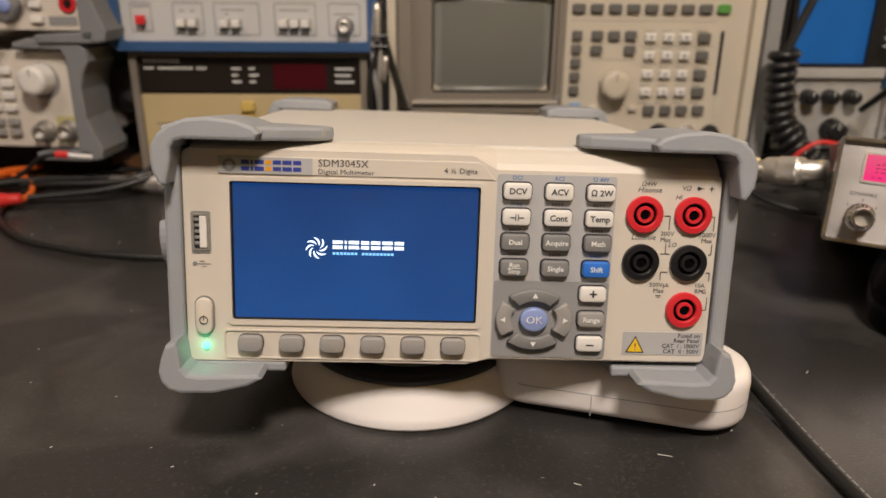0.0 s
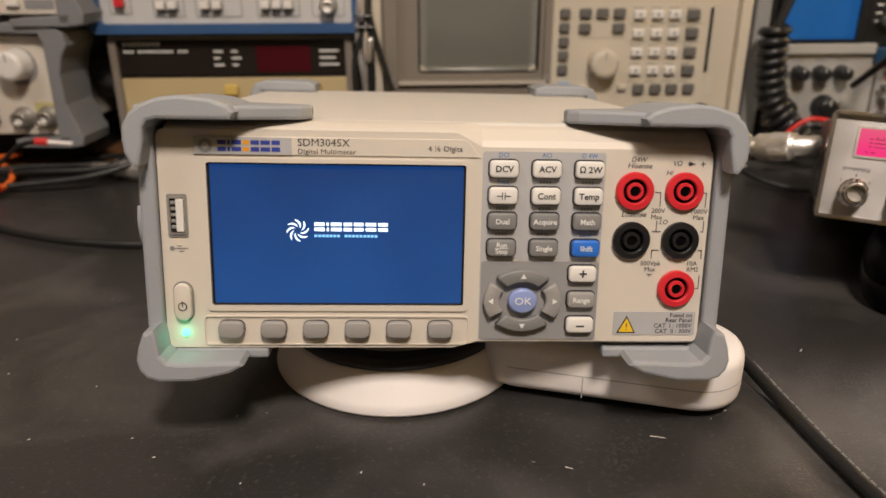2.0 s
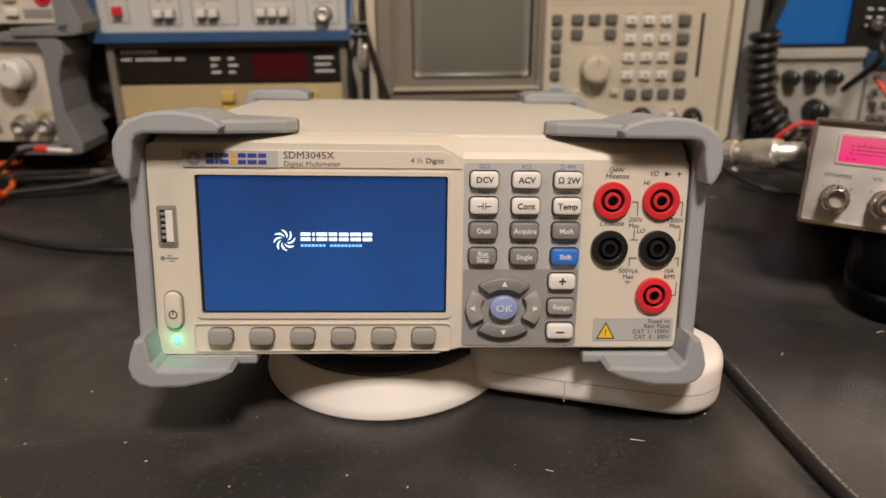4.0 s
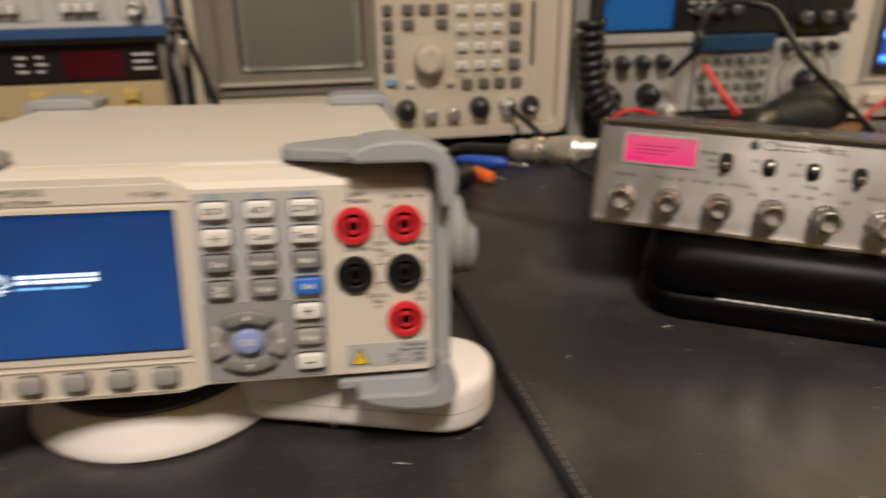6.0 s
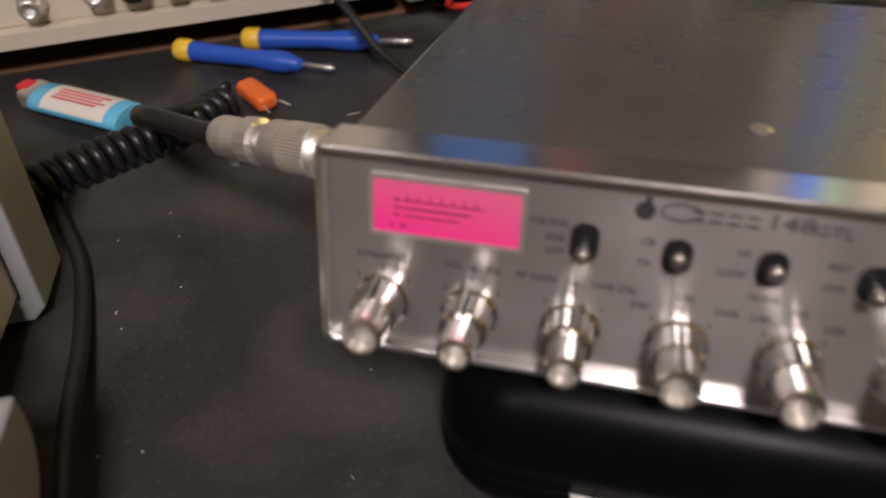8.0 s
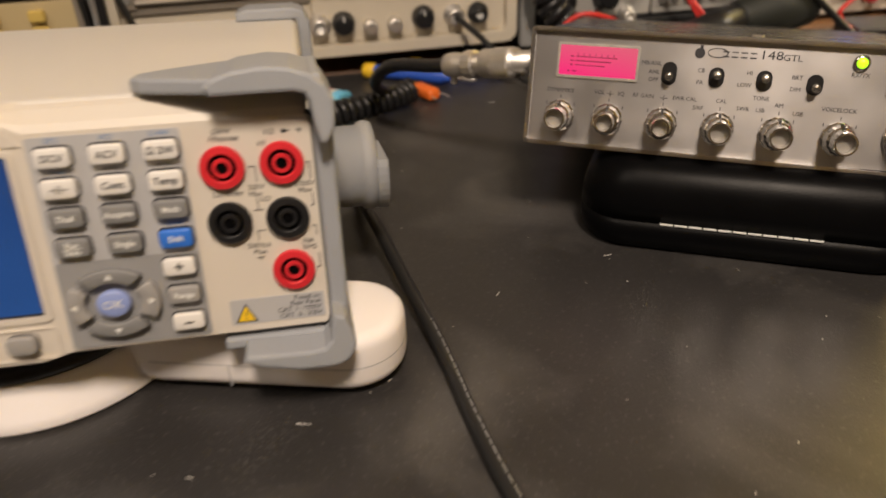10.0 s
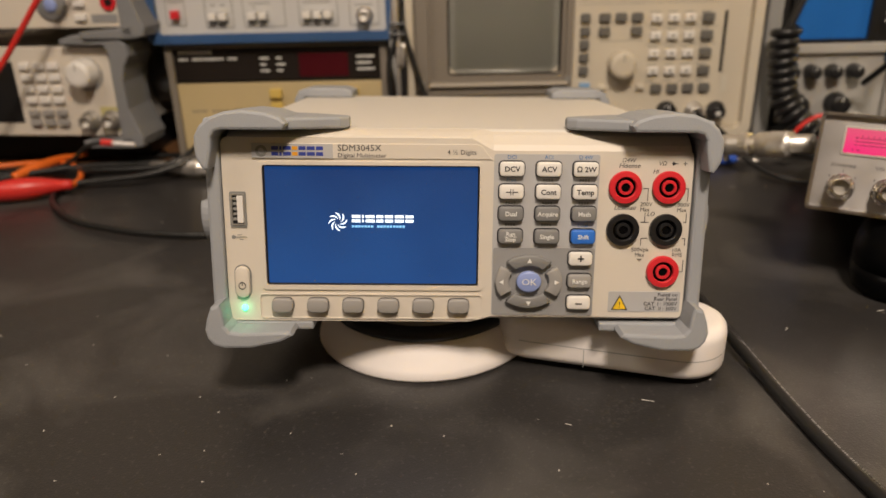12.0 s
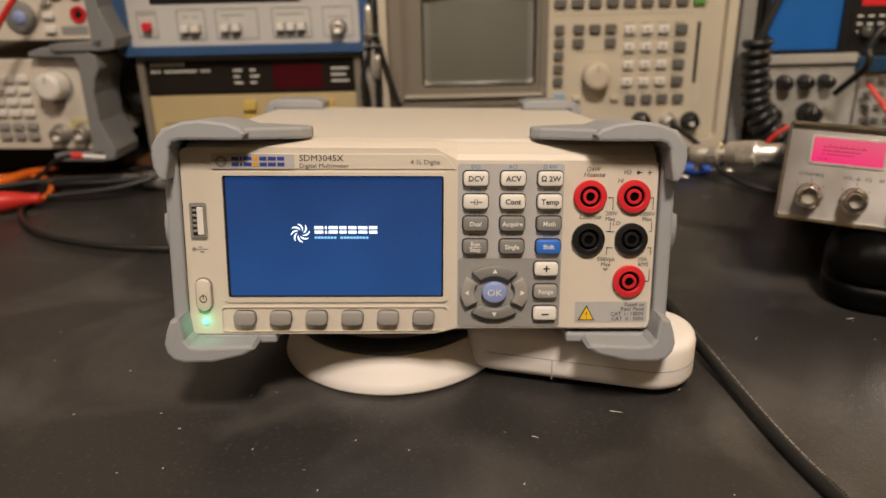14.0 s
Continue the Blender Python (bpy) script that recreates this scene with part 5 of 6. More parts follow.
def plug_in_rack():
    base = thing("plug_in_rack", pose(0, 0.425, 0), "instrument rack with blue screens, module faces and black knobs", "rack")
    x0, x1, z0 = 0.287, 0.572, 0.014
    part("shell", box(x0 + 0.003, x1, 0.010, 0.40, z0, 0.225, 0.003), M_CASEPAINT, base, "black rack shell")
    part("rail", box(x0, x0 + 0.014, -0.014, 0.02, z0, 0.225, 0.003), M_GREYCASE, base, "pale grey side rail")
    part("rail_core", box(x0 + 0.014, x0 + 0.021, -0.008, 0.02, z0, 0.225, 0.001), M_BLACK, base)
    part("base_rail", box(x0, x1, -0.010, 0.02, z0, 0.0300, 0.002), M_BLACK, base)
    # first module: knobs below a blue screen
    a = part("module", box(0.311, 0.411, -0.003, 0.012, 0.032, 0.107, 0.0012), M_ALU, base, "aluminium module face")
    part("module_cap", box(0.313, 0.405, -0.008, 0.0, 0.0985, 0.1075, 0.0008), M_ALU, a)
    for i in range(4):
        turn_knob(a, 0.318 + i * 0.0200, 0.0815, 0.0064, 0.013, M_BLACK, -0.003, "knob", 1.1)
        bars([(0.3135 + i * 0.02, 0.3225 + i * 0.02, 0.0920, 0.0928), (0.3145 + i * 0.02, 0.3215 + i * 0.02, 0.0710, 0.0716)], -0.0031, M_INKGREY, a, "print_bar")
    for x in (0.327, 0.366):
        turn_knob(a, x, 0.0510, 0.0095, 0.016, M_BLACK, -0.003, "large_knob", 1.15)
    bnc(a, 0.388, 0.0330, -0.003)
    s = part("screen", box(0.316, 0.385, -0.004, 0.010, 0.1110, 0.2050, 0.001), M_BLUESCR, base, "blue lit screen")
    part("screen_frame", ring(bmesh.new(), rrect(0.311, 0.392, 0.1080, 0.2100, 0.002), rrect(0.316, 0.385, 0.1110, 0.2050, 0.001), -0.007, 0.008), M_BLACK, s)
    # black panel with print and a red patch beside the screen
    d = part("dark_module", box(0.394, 0.500, -0.004, 0.010, 0.1050, 0.215, 0.001), M_BLACK, base, "black panel with small white print")
    part("red_patch", box(0.402, 0.432, -0.0046, -0.0038, 0.150, 0.162), M_RED, d)
    bars([(0.400 + (i % 5) * 0.010, 0.4055 + (i % 5) * 0.010, 0.1400 - (i // 5) * 0.007, 0.1414 - (i // 5) * 0.007) for i in range(15)], -0.0041, M_INKWHITE, d, "print_bar")
    for i in range(3):
        turn_knob(d, 0.408 + i * 0.018, 0.1270, 0.0052, 0.008, M_CASEPAINT, -0.004, "small_knob")
    # second module: push-button matrix under a blue strip
    m2 = part("module", box(0.4135, 0.4905, -0.003, 0.012, 0.032, 0.0880, 0.001), M_ALU, base, "aluminium module face")
    part("blue_strip", box(0.4060, 0.4900, -0.008, 0.004, 0.0890, 0.1040, 0.001), M_DEEPBLUE, base, "deep blue strip")
    for r in range(4):
        for c in range(6):
            x, z = 0.4220 + c * 0.0122, 0.0805 - r * 0.0125
            b = part("push_button", box(x - 0.0030, x + 0.0030, -0.0065, -0.003, z - 0.0028, z + 0.0028, 0.0006, 1), M_KEYDARK, m2)
    bars([(0.417, 0.488, 0.0738 - r * 0.0125, 0.0743 - r * 0.0125) for r in range(4)], -0.0031, M_INKGREY, m2, "print_line")
    # third module: a large round dial
    m3 = part("module", box(0.4925, 0.5700, -0.003, 0.012, 0.032, 0.0980, 0.001), M_ALU, base, "aluminium module face")
    circle = [(math.cos(2 * math.pi * i / 40), math.sin(2 * math.pi * i / 40)) for i in range(40)]
    part("dial_ring", ring(bmesh.new(), [(0.529 + 0.0270 * c, 0.060 + 0.0270 * s) for c, s in circle], [(0.529 + 0.0258 * c, 0.060 + 0.0258 * s) for c, s in circle], -0.0036, -0.003), M_INK, m3)
    part("dial_ring", ring(bmesh.new(), [(0.529 + 0.0190 * c, 0.060 + 0.0190 * s) for c, s in circle], [(0.529 + 0.0184 * c, 0.060 + 0.0184 * s) for c, s in circle], -0.0036, -0.003), M_INKGREY, m3)
    turn_knob(m3, 0.5290, 0.0570, 0.0095, 0.014, M_BLACK, -0.003, "dial_knob", 1.25)
    for i in range(4):
        turn_knob(m3, 0.503 + i * 0.0165, 0.0905, 0.0045, 0.009, M_BLACK, -0.003, "small_knob")
    part("top_dark_panel", box(0.5020, 0.5700, -0.003, 0.012, 0.1020, 0.215, 0.001), M_BLACK, base, "black panel")
    for i in range(3):
        turn_knob(base, 0.515 + i * 0.022, 0.1180, 0.0065, 0.012, M_CASEPAINT, -0.003, "upper_knob")
    for fx in (x0 + 0.03, x1 - 0.03):
        for fy in (0.03, 0.35):
            part("foot", lathe([(0.010, 0.004 if fy > 0.03 else 0.0), (0.010, 0.016)], pose(fx, fy, 0), 14), M_BLACK, base)
    return base


plug_in_rack()


def power_supply():
    base = thing("power_supply", pose(0.580, 0.452, 0.004, 0, 0, 0), "beige power supply with a small lit colour screen", "power supply")
    part("case", box(0.003, 0.187, 0.010, 0.30, 0.006, 0.212, 0.004), M_PSU, base)
    f = part("face", prism(bmesh.new(), rrect(0, 0.190, 0.004, 0.214, 0.005), 0.012, 0.0, 0.0015), M_PSU, base, "beige face")
    part("screen_surround", ring(bmesh.new(), rrect(0.036, 0.122, 0.042, 0.208, 0.003), rrect(0.0375, 0.1205, 0.0435, 0.2065, 0.002), -0.0015, 0.001), M_INKGREY, f)
    s = part("screen", box(0.047, 0.110, -0.0012, 0.004, 0.0530, 0.199), M_NAVYSCR, f, "lit navy screen")
    part("screen_frame", ring(bmesh.new(), rrect(0.045, 0.112, 0.0510, 0.201, 0.002), rrect(0.050, 0.107, 0.0600, 0.197, 0.001), -0.0035, 0.003), M_BLACK, s)
    for r in range(14):
        z = 0.0735 + r * 0.0086
        if r != 4:
            part("readout", box(0.076, 0.102, -0.0016, -0.0010, z - 0.0030, z + 0.0030), M_LCDYELLOW, s)
        if r in (2, 6, 9, 12):
            part("readout", box(0.052, 0.070, -0.0016, -0.0010, z - 0.0036, z + 0.0036), M_LCDBLUE, s)
    part("readout", box(0.052, 0.076, -0.0016, -0.0010, 0.0630, 0.0690), M_LCDBLUE, s)
    keys(f, "key", [0.131, 0.158], [0.088], 0.013, 0.0065, M_YKEY)
    keys(f, "key", [0.131, 0.158], [0.110], 0.018, 0.0085, M_PSU)
    keys(f, "key", [0.131, 0.160], [0.0730], 0.018, 0.0085, M_PSU)
    keys(f, "key", [0.131], [0.0570], 0.018, 0.0085, M_PSU)
    part("output_key", prism(bmesh.new(), rrect(0.152, 0.170, 0.0520, 0.0625, 0.002), 0.0, -0.004, 0.001), M_KEYGREEN, f, "lit green output key")
    keys(f, "wide_key", [0.056, 0.150], [0.0250], 0.020, 0.012, M_PSU)
    part("groove", box(0.004, 0.186, -0.0006, 0.001, 0.0395, 0.0405), M_INKGREY, f)
    for i, mm in enumerate((M_RED, M_BLACK, M_TEAL)):
        part("binding_post", lathe([(0.006, 0), (0.006, 0.010), (0.005, 0.013)], face_out(0.076 + i * 0.026, 0, 0.0200), 18), mm, f, "", True)
    part("foot", box(0.02, 0.17, 0.02, 0.06, -0.004, 0.008), M_BLACK, base)
    part("foot", box(0.02, 0.17, 0.22, 0.26, 0.0, 0.008), M_BLACK, base)
    return base


power_supply()


# ---- right-hand end: yellow partition, turned post, tray ----
part_wall = thing("partition", pose(0.775, 0.47, 0), "yellow painted partition with an orange wooden edge", "partition")
part("panel", box(0.012, 1.2, 0.02, 0.05, 0.0, 1.0, 0.002), M_YELLOW, part_wall, "yellow panel")
part("edge_strip", box(-0.004, 0.018, -0.012, 0.052, 0.0, 1.0, 0.003), mat_wood("amber_wood_edge", (0.55, 0.24, 0.02), (0.72, 0.36, 0.05)), part_wall, "amber wooden edge")

post = thing("turned_post", pose(0.8540, 0.435, 0), "orange varnished wooden post with a turned finial", "post")
part("block", prism(bmesh.new(), rrect(-0.039, 0.043, -0.040, 0.040, 0.012, 5), 0.0, 0.050, 0.010, 3, "XY"), M_WOOD, post, "", True)
part("finial", lathe([(0.027, 0.048), (0.029, 0.051), (0.0255, 0.054), (0.0215, 0.057), (0.0245, 0.063), (0.0265, 0.071), (0.0265, 0.084), (0.0235, 0.092), (0.020, 0.0955), (0.012, 0.097)], None, 32), M_WOOD, post, "", True)

cloth = thing("crumpled_cloth", pose(0.935, 0.372, 0.0), "crumpled dark grey cloth heap", "cloth")
bm = bmesh.new()
bmesh.ops.create_icosphere(bm, subdivisions=4, radius=0.06)
for vert in bm.verts:
    n = noise.fractal(vert.co * 22, 0.8, 2.2, 4) * 0.016
    vert.co = Vector((vert.co.x * 1.3, vert.co.y, max(vert.co.z, -0.03) * 1.05)) + vert.co.normalized() * n
    vert.co.z += 0.042
part("folds", bm, M_CLOTH, cloth, "", True)


def open_case():
    base = thing("open_tool_case", pose(0.734, 0.182, 0), "grey open case with yellow-green trays and a black pouch", "case")
    rim = [(-0.186, 0.053), (-0.172, 0.035), (-0.075, -0.066), (0.060, -0.110), (0.150, -0.030), (0.140, 0.072), (-0.120, 0.066)]
    def shrunk(f):
        return [(a * f, b * f) for a, b in rim]
    flat = Matrix(((1, 0, 0, 0), (0, 0, 1, 0), (0, 1, 0, 0), (0, 0, 0, 1)))
    tub = ring(bmesh.new(), rim, shrunk(0.95), 0.0, 0.034)
    tub.transform(flat)
    part("tub", tub, M_GREYCASE, base)
    part("tray", prism(bmesh.new(), shrunk(0.945), 0.004, 0.026, 0.002, 2, "XY"), M_LIMETRAY, base, "yellow-green tray insert")
    for i in range(3):
        part("tray_rib", box(-0.095 + i * 0.075, -0.040 + i * 0.075, -0.030, 0.040, 0.0255, 0.0305, 0.003), M_LIMETRAY, base)
    part("pouch", box(-0.130, -0.045, -0.034, 0.006, 0.0265, 0.046, 0.007, 3), M_BLACKSOFT, base, "black pouch")
    part("note", box(-0.086, -0.066, 0.061, 0.0625, 0.026, 0.046, 0.0004), M_YELLOW, base, "yellow tag")
    return base


open_case()

clip_t = thing("teal_clip", pose(0.553, 0.172, 0, 0, 0, -20) @ Matrix.Diagonal((0.75, 0.75, 0.6, 1)), "teal plastic block with a small pin", "clip")
part("block", box(-0.012, 0.012, -0.016, 0.016, 0.0, 0.040, 0.003), M_TEAL, clip_t)
part("pin", lathe([(0.003, 0.039), (0.003, 0.048), (0.005, 0.049), (0.004, 0.054)], None, 14), M_TEAL, clip_t)


def moulded_tray():
    """A small ivory bin tipped on its side, with a slotted strip leaning out over its opening."""
    base = thing("moulded_tray", pose(0.4388, 0.0241, 0.0, -15, 0, -36), "ivory moulded plastic bin with a slotted strip, tipped on edge", "tray")
    out = [(-0.0230, 0.0160), (0.0, 0.0), (0.0125, 0.0062), (0.027, 0.0), (0.060, 0.012), (0.062, 0.050), (0.006, 0.0640), (-0.028, 0.0585)]
    inn = [(-0.0100, 0.0200), (0.0015, 0.0105), (0.0125, 0.0135), (0.025, 0.009), (0.031, 0.016), (0.024, 0.036), (0.006, 0.0590), (-0.0220, 0.0500)]
    deep = [(a * 0.8 + 0.004, b * 0.9 + 0.004) for a, b in inn]
    part("flange", ring(bmesh.new(), out, inn, 0.0, 0.0022), M_TRAY, base)
    wall = bmesh.new()
    for skin in (0.0, 0.0018):
        near = [wall.verts.new((a, 0.0022, b)) for a, b in [(p + (p - 0.008) * skin * 25, q + (q - 0.03) * skin * 25) for p, q in inn]]
        far = [wall.verts.new((a, 0.034 + skin, b)) for a, b in [(p + (p - 0.008) * skin * 25, q + (q - 0.03) * skin * 25) for p, q in deep]]
        for k in range(len(near)):
            wall.faces.new((near[k], near[(k + 1) % 8], far[(k + 1) % 8], far[k]))
        wall.faces.new(far)
    part("basin", wall, M_TRAY, base)
    strip = part("slotted_strip", prism(bmesh.new(), [(-0.0235, -0.010), (-0.003, -0.003), (0.005, 0.004), (0.050, 0.020), (0.060, 0.062), (0.010, 0.0350), (-0.0300, 0.0030)], -0.0016, 0.0, 0.0004, 1), M_TRAY, base, "slotted strip")
    lean = Matrix.Translation((0, -0.0006, 0.0570)) @ pose(0, 0, 0, 32, 0, 0)
    strip.data.transform(lean)
    for i in range(5):
        x, z = -0.0185 + i * 0.0103, 0.0020 + i * 0.0073
        slot = prism(bmesh.new(), rrect(-0.0044, 0.0044, -0.0017, 0.0017, 0.0016), -0.0019, -0.0014)
        slot.transform(lean @ Matrix.Translation((x, 0, z)) @ pose(0, 0, 0, 0, 32, 0))
        part("slot", slot, M_CASEPAINT, strip)
    return base


moulded_tray()


# ---- leads, tools and small things on the bench ----
def cord(name, points, r, material, label, category, steps=12, n=10):
    base = thing(name, Matrix.Identity(4), label, category)
    part("sheath", tube(spline(points, steps), r, n), material, base, "", True)
    return base


LEAD = [(0.030, 0.345, 0.0033), (0.065, 0.325, 0.0033), (0.088, 0.300, 0.0033), (0.101, 0.266, 0.0033), (0.1115, 0.233, 0.0033), (0.1170, 0.190, 0.0060), (0.1200, 0.150, 0.0130), (0.1245, 0.110, 0.0170), (0.1315, 0.068, 0.0110),
        (0.1395, 0.020, 0.0045), (0.1430, -0.020, 0.0033), (0.148, -0.060, 0.0033), (0.163, -0.130, 0.0033), (0.20, -0.25, 0.0033)]
pc = cord("mains_lead", LEAD, 0.0031, M_RUBBERBLK, "black rubber mains lead with faint print, on the bench", "lead", 14, 14)
bm = bmesh.new()
cp = spline(LEAD, 40)
for i in range(345, 462):
    if i % 9 in (0, 4):
        continue
    q, d = cp[i], (cp[i + 1] - cp[i - 1]).normalized()
    w = Vector((-d.y, d.x, 0))
    o = q + Vector((0, 0, 0.0029)) + w * 0.0010
    vs = [bm.verts.new(o + d * sa * 0.00035 + w * sb * 0.0007) for sa, sb in ((-1, -1), (1, -1), (1, 1), (-1, 1))]
    bm.faces.new(vs)
bmesh.ops.solidify(bm, geom=bm.faces[:], thickness=0.0001)
part("faint_print", bm, M_LABELGREY, pc)


def mic_lead():
    base = thing("microphone_lead", Matrix.Identity(4), "black coiled microphone lead with a nickel plug in the radio", "lead")
    a, b = Vector((0.2240, 0.1665, 0.0770)), Vector((0.1759, 0.2189, 0.0642))
    d = (b - a).normalized()
    m = Matrix.Translation(a) @ d.to_track_quat("Z", "Y").to_matrix().to_4x4()
    p = part("plug", lathe([(0.0066, 0.0), (0.0066, 0.0120), (0.0070, 0.0125), (0.0084, 0.0132), (0.0084, 0.0350), (0.0078, 0.0362), (0.0064, 0.0366), (0.0064, 0.0410)], m, 32), M_STEEL, base, "nickel plug", True)
    part("knurl", lathe([(0.0085, 0.015), (0.0088, 0.016), (0.0088, 0.0270), (0.0085, 0.028)], m, 96, 0.035), M_STEEL, p)
    part("coupling", lathe([(0.0066, 0.0405), (0.0082, 0.0415), (0.0082, 0.0475), (0.0064, 0.0485)], m, 14), M_STEEL, p)
    part("clamp", lathe([(0.0058, 0.048), (0.0062, 0.049), (0.0072, 0.055), (0.0072, 0.060), (0.0064, 0.0625), (0.0050, 0.0635)], m, 24), M_STEEL, p)
    part("clamp_screw", lathe([(0.0022, 0.0), (0.0022, 0.0040), (0.0016, 0.0045)], Matrix.Translation(a + d * 0.058 + Vector((0, 0, -0.0068))) @ pose(0, 0, 0, 180, 0, 0), 12), M_STEEL, p)
    e = a + d * 0.0630
    part("straight_end", tube(spline([e, e + d * 0.012, (0.153, 0.250, 0.057), (0.145, 0.283, 0.038), (0.152, 0.312, 0.022), (0.168, 0.330, 0.014), (0.178, 0.338, 0.0105)], 10), 0.0042, 10), M_BLACK, base, "", True)
    part("coil", coil([(0.178, 0.338, 0.0105), (0.162, 0.325, 0.0105), (0.142, 0.314, 0.0105), (0.121, 0.305, 0.0105), (0.099, 0.295, 0.0105), (0.080, 0.286, 0.0105), (0.040, 0.277, 0.0105), (0.00, 0.275, 0.0105)], 0.0068, 0.0030, 0.0062), M_BLACK, base, "glossy black coil", True)
    return base


mic_lead()

hc = thing("hanging_coil_cord", Matrix.Identity(4), "glossy black coiled cord hanging in front of the rack", "cord")
part("coil", coil([(0.2955, 0.389, 0.126), (0.2945, 0.389, 0.112), (0.2965, 0.389, 0.090), (0.302, 0.388, 0.062), (0.316, 0.384, 0.042), (0.332, 0.380, 0.026)], 0.0098, 0.0040, 0.0084), M_BLACK, hc, "", True)
part("upper_end", tube(spline([(0.345, 0.398, 0.235), (0.318, 0.392, 0.178), (0.306, 0.390, 0.150), (0.298, 0.389, 0.128), (0.296, 0.389, 0.118)], 8), 0.0036, 8), M_RUBBERBLK, hc)
part("tail", tube(spline([(0.332, 0.380, 0.026), (0.352, 0.374, 0.014), (0.375, 0.365, 0.006)], 8), 0.0036, 8), M_RUBBERBLK, hc)


def screwdriver(m, label):
    base = thing("screwdriver", m, label, "screwdriver", "small screwdrivers")
    ax = pose(0, 0, 0.0062, 0, 90, 0)
    part("handle", lathe([(0.0050, 0.008), (0.0054, 0.012), (0.0048, 0.030), (0.0044, 0.045), (0.0058, 0.058), (0.0056, 0.064), (0.0036, 0.070), (0.0026, 0.073)], ax, 12), M_SCRBLUE, base, "", True)
    part("cap", lathe([(0.0044, 0.0), (0.0060, 0.002), (0.0060, 0.009), (0.0052, 0.010)], ax, 16), M_SCRYEL, base, "yellow swivel cap", True)
    part("blade", lathe([(0.0013, 0.072), (0.0013, 0.084), (0.0018, 0.088), (0.0004, 0.091)], ax, 10), M_STEEL, base, "", True)
    return base


screwdriver(pose(0.148, 0.4140, 0, 0, 0, -32.5) @ Matrix.Diagonal((1.13, 1.1, 1.1, 1)), "blue screwdriver with a yellow cap, lying on the bench")
screwdriver(pose(0.187, 0.4140, 0, 0, 0, -21.5) @ Matrix.Diagonal((1.13, 1.1, 1.1, 1)), "blue screwdriver with a yellow cap, lying on the bench")

lt = thing("lighter", pose(0.1036, 0.3609, 0, 0, 0, -39), "light blue disposable lighter with a white label", "lighter")
lt_pts = [(0.006 * 1.9 * math.cos(2 * math.pi * i / 24), 0.0062 + 0.0062 * math.sin(2 * math.pi * i / 24)) for i in range(24)]
bm = prism(bmesh.new(), lt_pts, -0.028, 0.034, 0.0010)
bm.transform(pose(0, 0, 0, 0, 0, 90))
part("tank", bm, M_CYAN, lt, "", True)
bm = prism(bmesh.new(), [(a * 1.02, 0.0062 + (b - 0.0062) * 1.03) for a, b in lt_pts[1:12]] + [(a * 0.9, 0.0062 + (b - 0.0062) * 0.9) for a, b in lt_pts[11:0:-1]], -0.020, 0.024)
bm.transform(pose(0, 0, 0, 0, 0, 90))
part("paper_label", bm, M_PAPER, lt, "white label with red lines")
for i in range(4):
    part("label_line", box(-0.018, 0.012 + 0.004 * (i % 2), -0.006 + i * 0.0026, -0.0051 + i * 0.0026, 0.01255, 0.0129), M_RED, lt)
part("metal_hood", box(-0.044, -0.034, -0.0085, 0.0085, 0.0015, 0.0115, 0.002), M_STEEL, lt)
part("thumb_key", box(-0.048, -0.040, -0.004, 0.005, 0.004, 0.0125, 0.0015), M_RED, lt, "red thumb key")

cpt = thing("film_capacitor", pose(0.186, 0.357, 0, 0, 0, -64), "orange film capacitor with wire leads, on the bench", "capacitor")
part("body", prism(bmesh.new(), rrect(-0.0035, 0.0235, -0.006, 0.006, 0.0035, 4), 0.0005, 0.0095, 0.0028, 3, "XY"), M_ORANGE, cpt, "", True)
part("wire_lead", tube(spline([(0.022, 0.003, 0.005), (0.027, 0.005, 0.006), (0.031, 0.008, 0.004)], 8), 0.0005, 6), M_STEEL, cpt)
part("wire_lead", tube(spline([(0.022, -0.003, 0.005), (0.030, -0.004, 0.004)], 8), 0.0005, 6), M_STEEL, cpt)

hg = thing("heat_gun_nozzle", pose(0.463, 0.357, 0.0, 0, 0, 12), "dark olive plastic tube lying across black leads", "tool")
part("barrel", lathe([(0.015, -0.026), (0.0165, -0.022), (0.0185, -0.010), (0.0215, 0.004), (0.0225, 0.010), (0.0228, 0.044), (0.0220, 0.0455), (0.0190, 0.0455), (0.0185, 0.038)], Matrix.Translation((0.02, 0, 0.040)) @ pose(0, 0, 0, 0, 82, 0), 32), M_OLIVE, hg, "", True)
part("nozzle", lathe([(0.010, -0.078), (0.012, -0.076), (0.0140, -0.050), (0.0150, -0.026)], Matrix.Translation((0.02, 0, 0.040)) @ pose(0, 0, 0, 0, 82, 0), 28), M_BLACK, hg, "glossy black nozzle", True)
part("grip", box(-0.006, 0.024, -0.012, 0.012, 0.004, 0.030, 0.006, 3), M_OLIVE, hg)
part("stand_foot", box(-0.050, 0.080, -0.020, 0.030, 0.0, 0.010, 0.003), M_BLACK, hg)
bx = thing("small_black_box", pose(0.612, 0.372, 0, 0, 0, -14), "small black plastic box among the leads", "box")
part("shell", box(-0.030, 0.040, -0.024, 0.026, 0.0, 0.015, 0.003), M_BLACK, bx)
part("lid", box(-0.028, 0.038, -0.022, 0.024, 0.0152, 0.019, 0.002), M_CASEPAINT, bx)

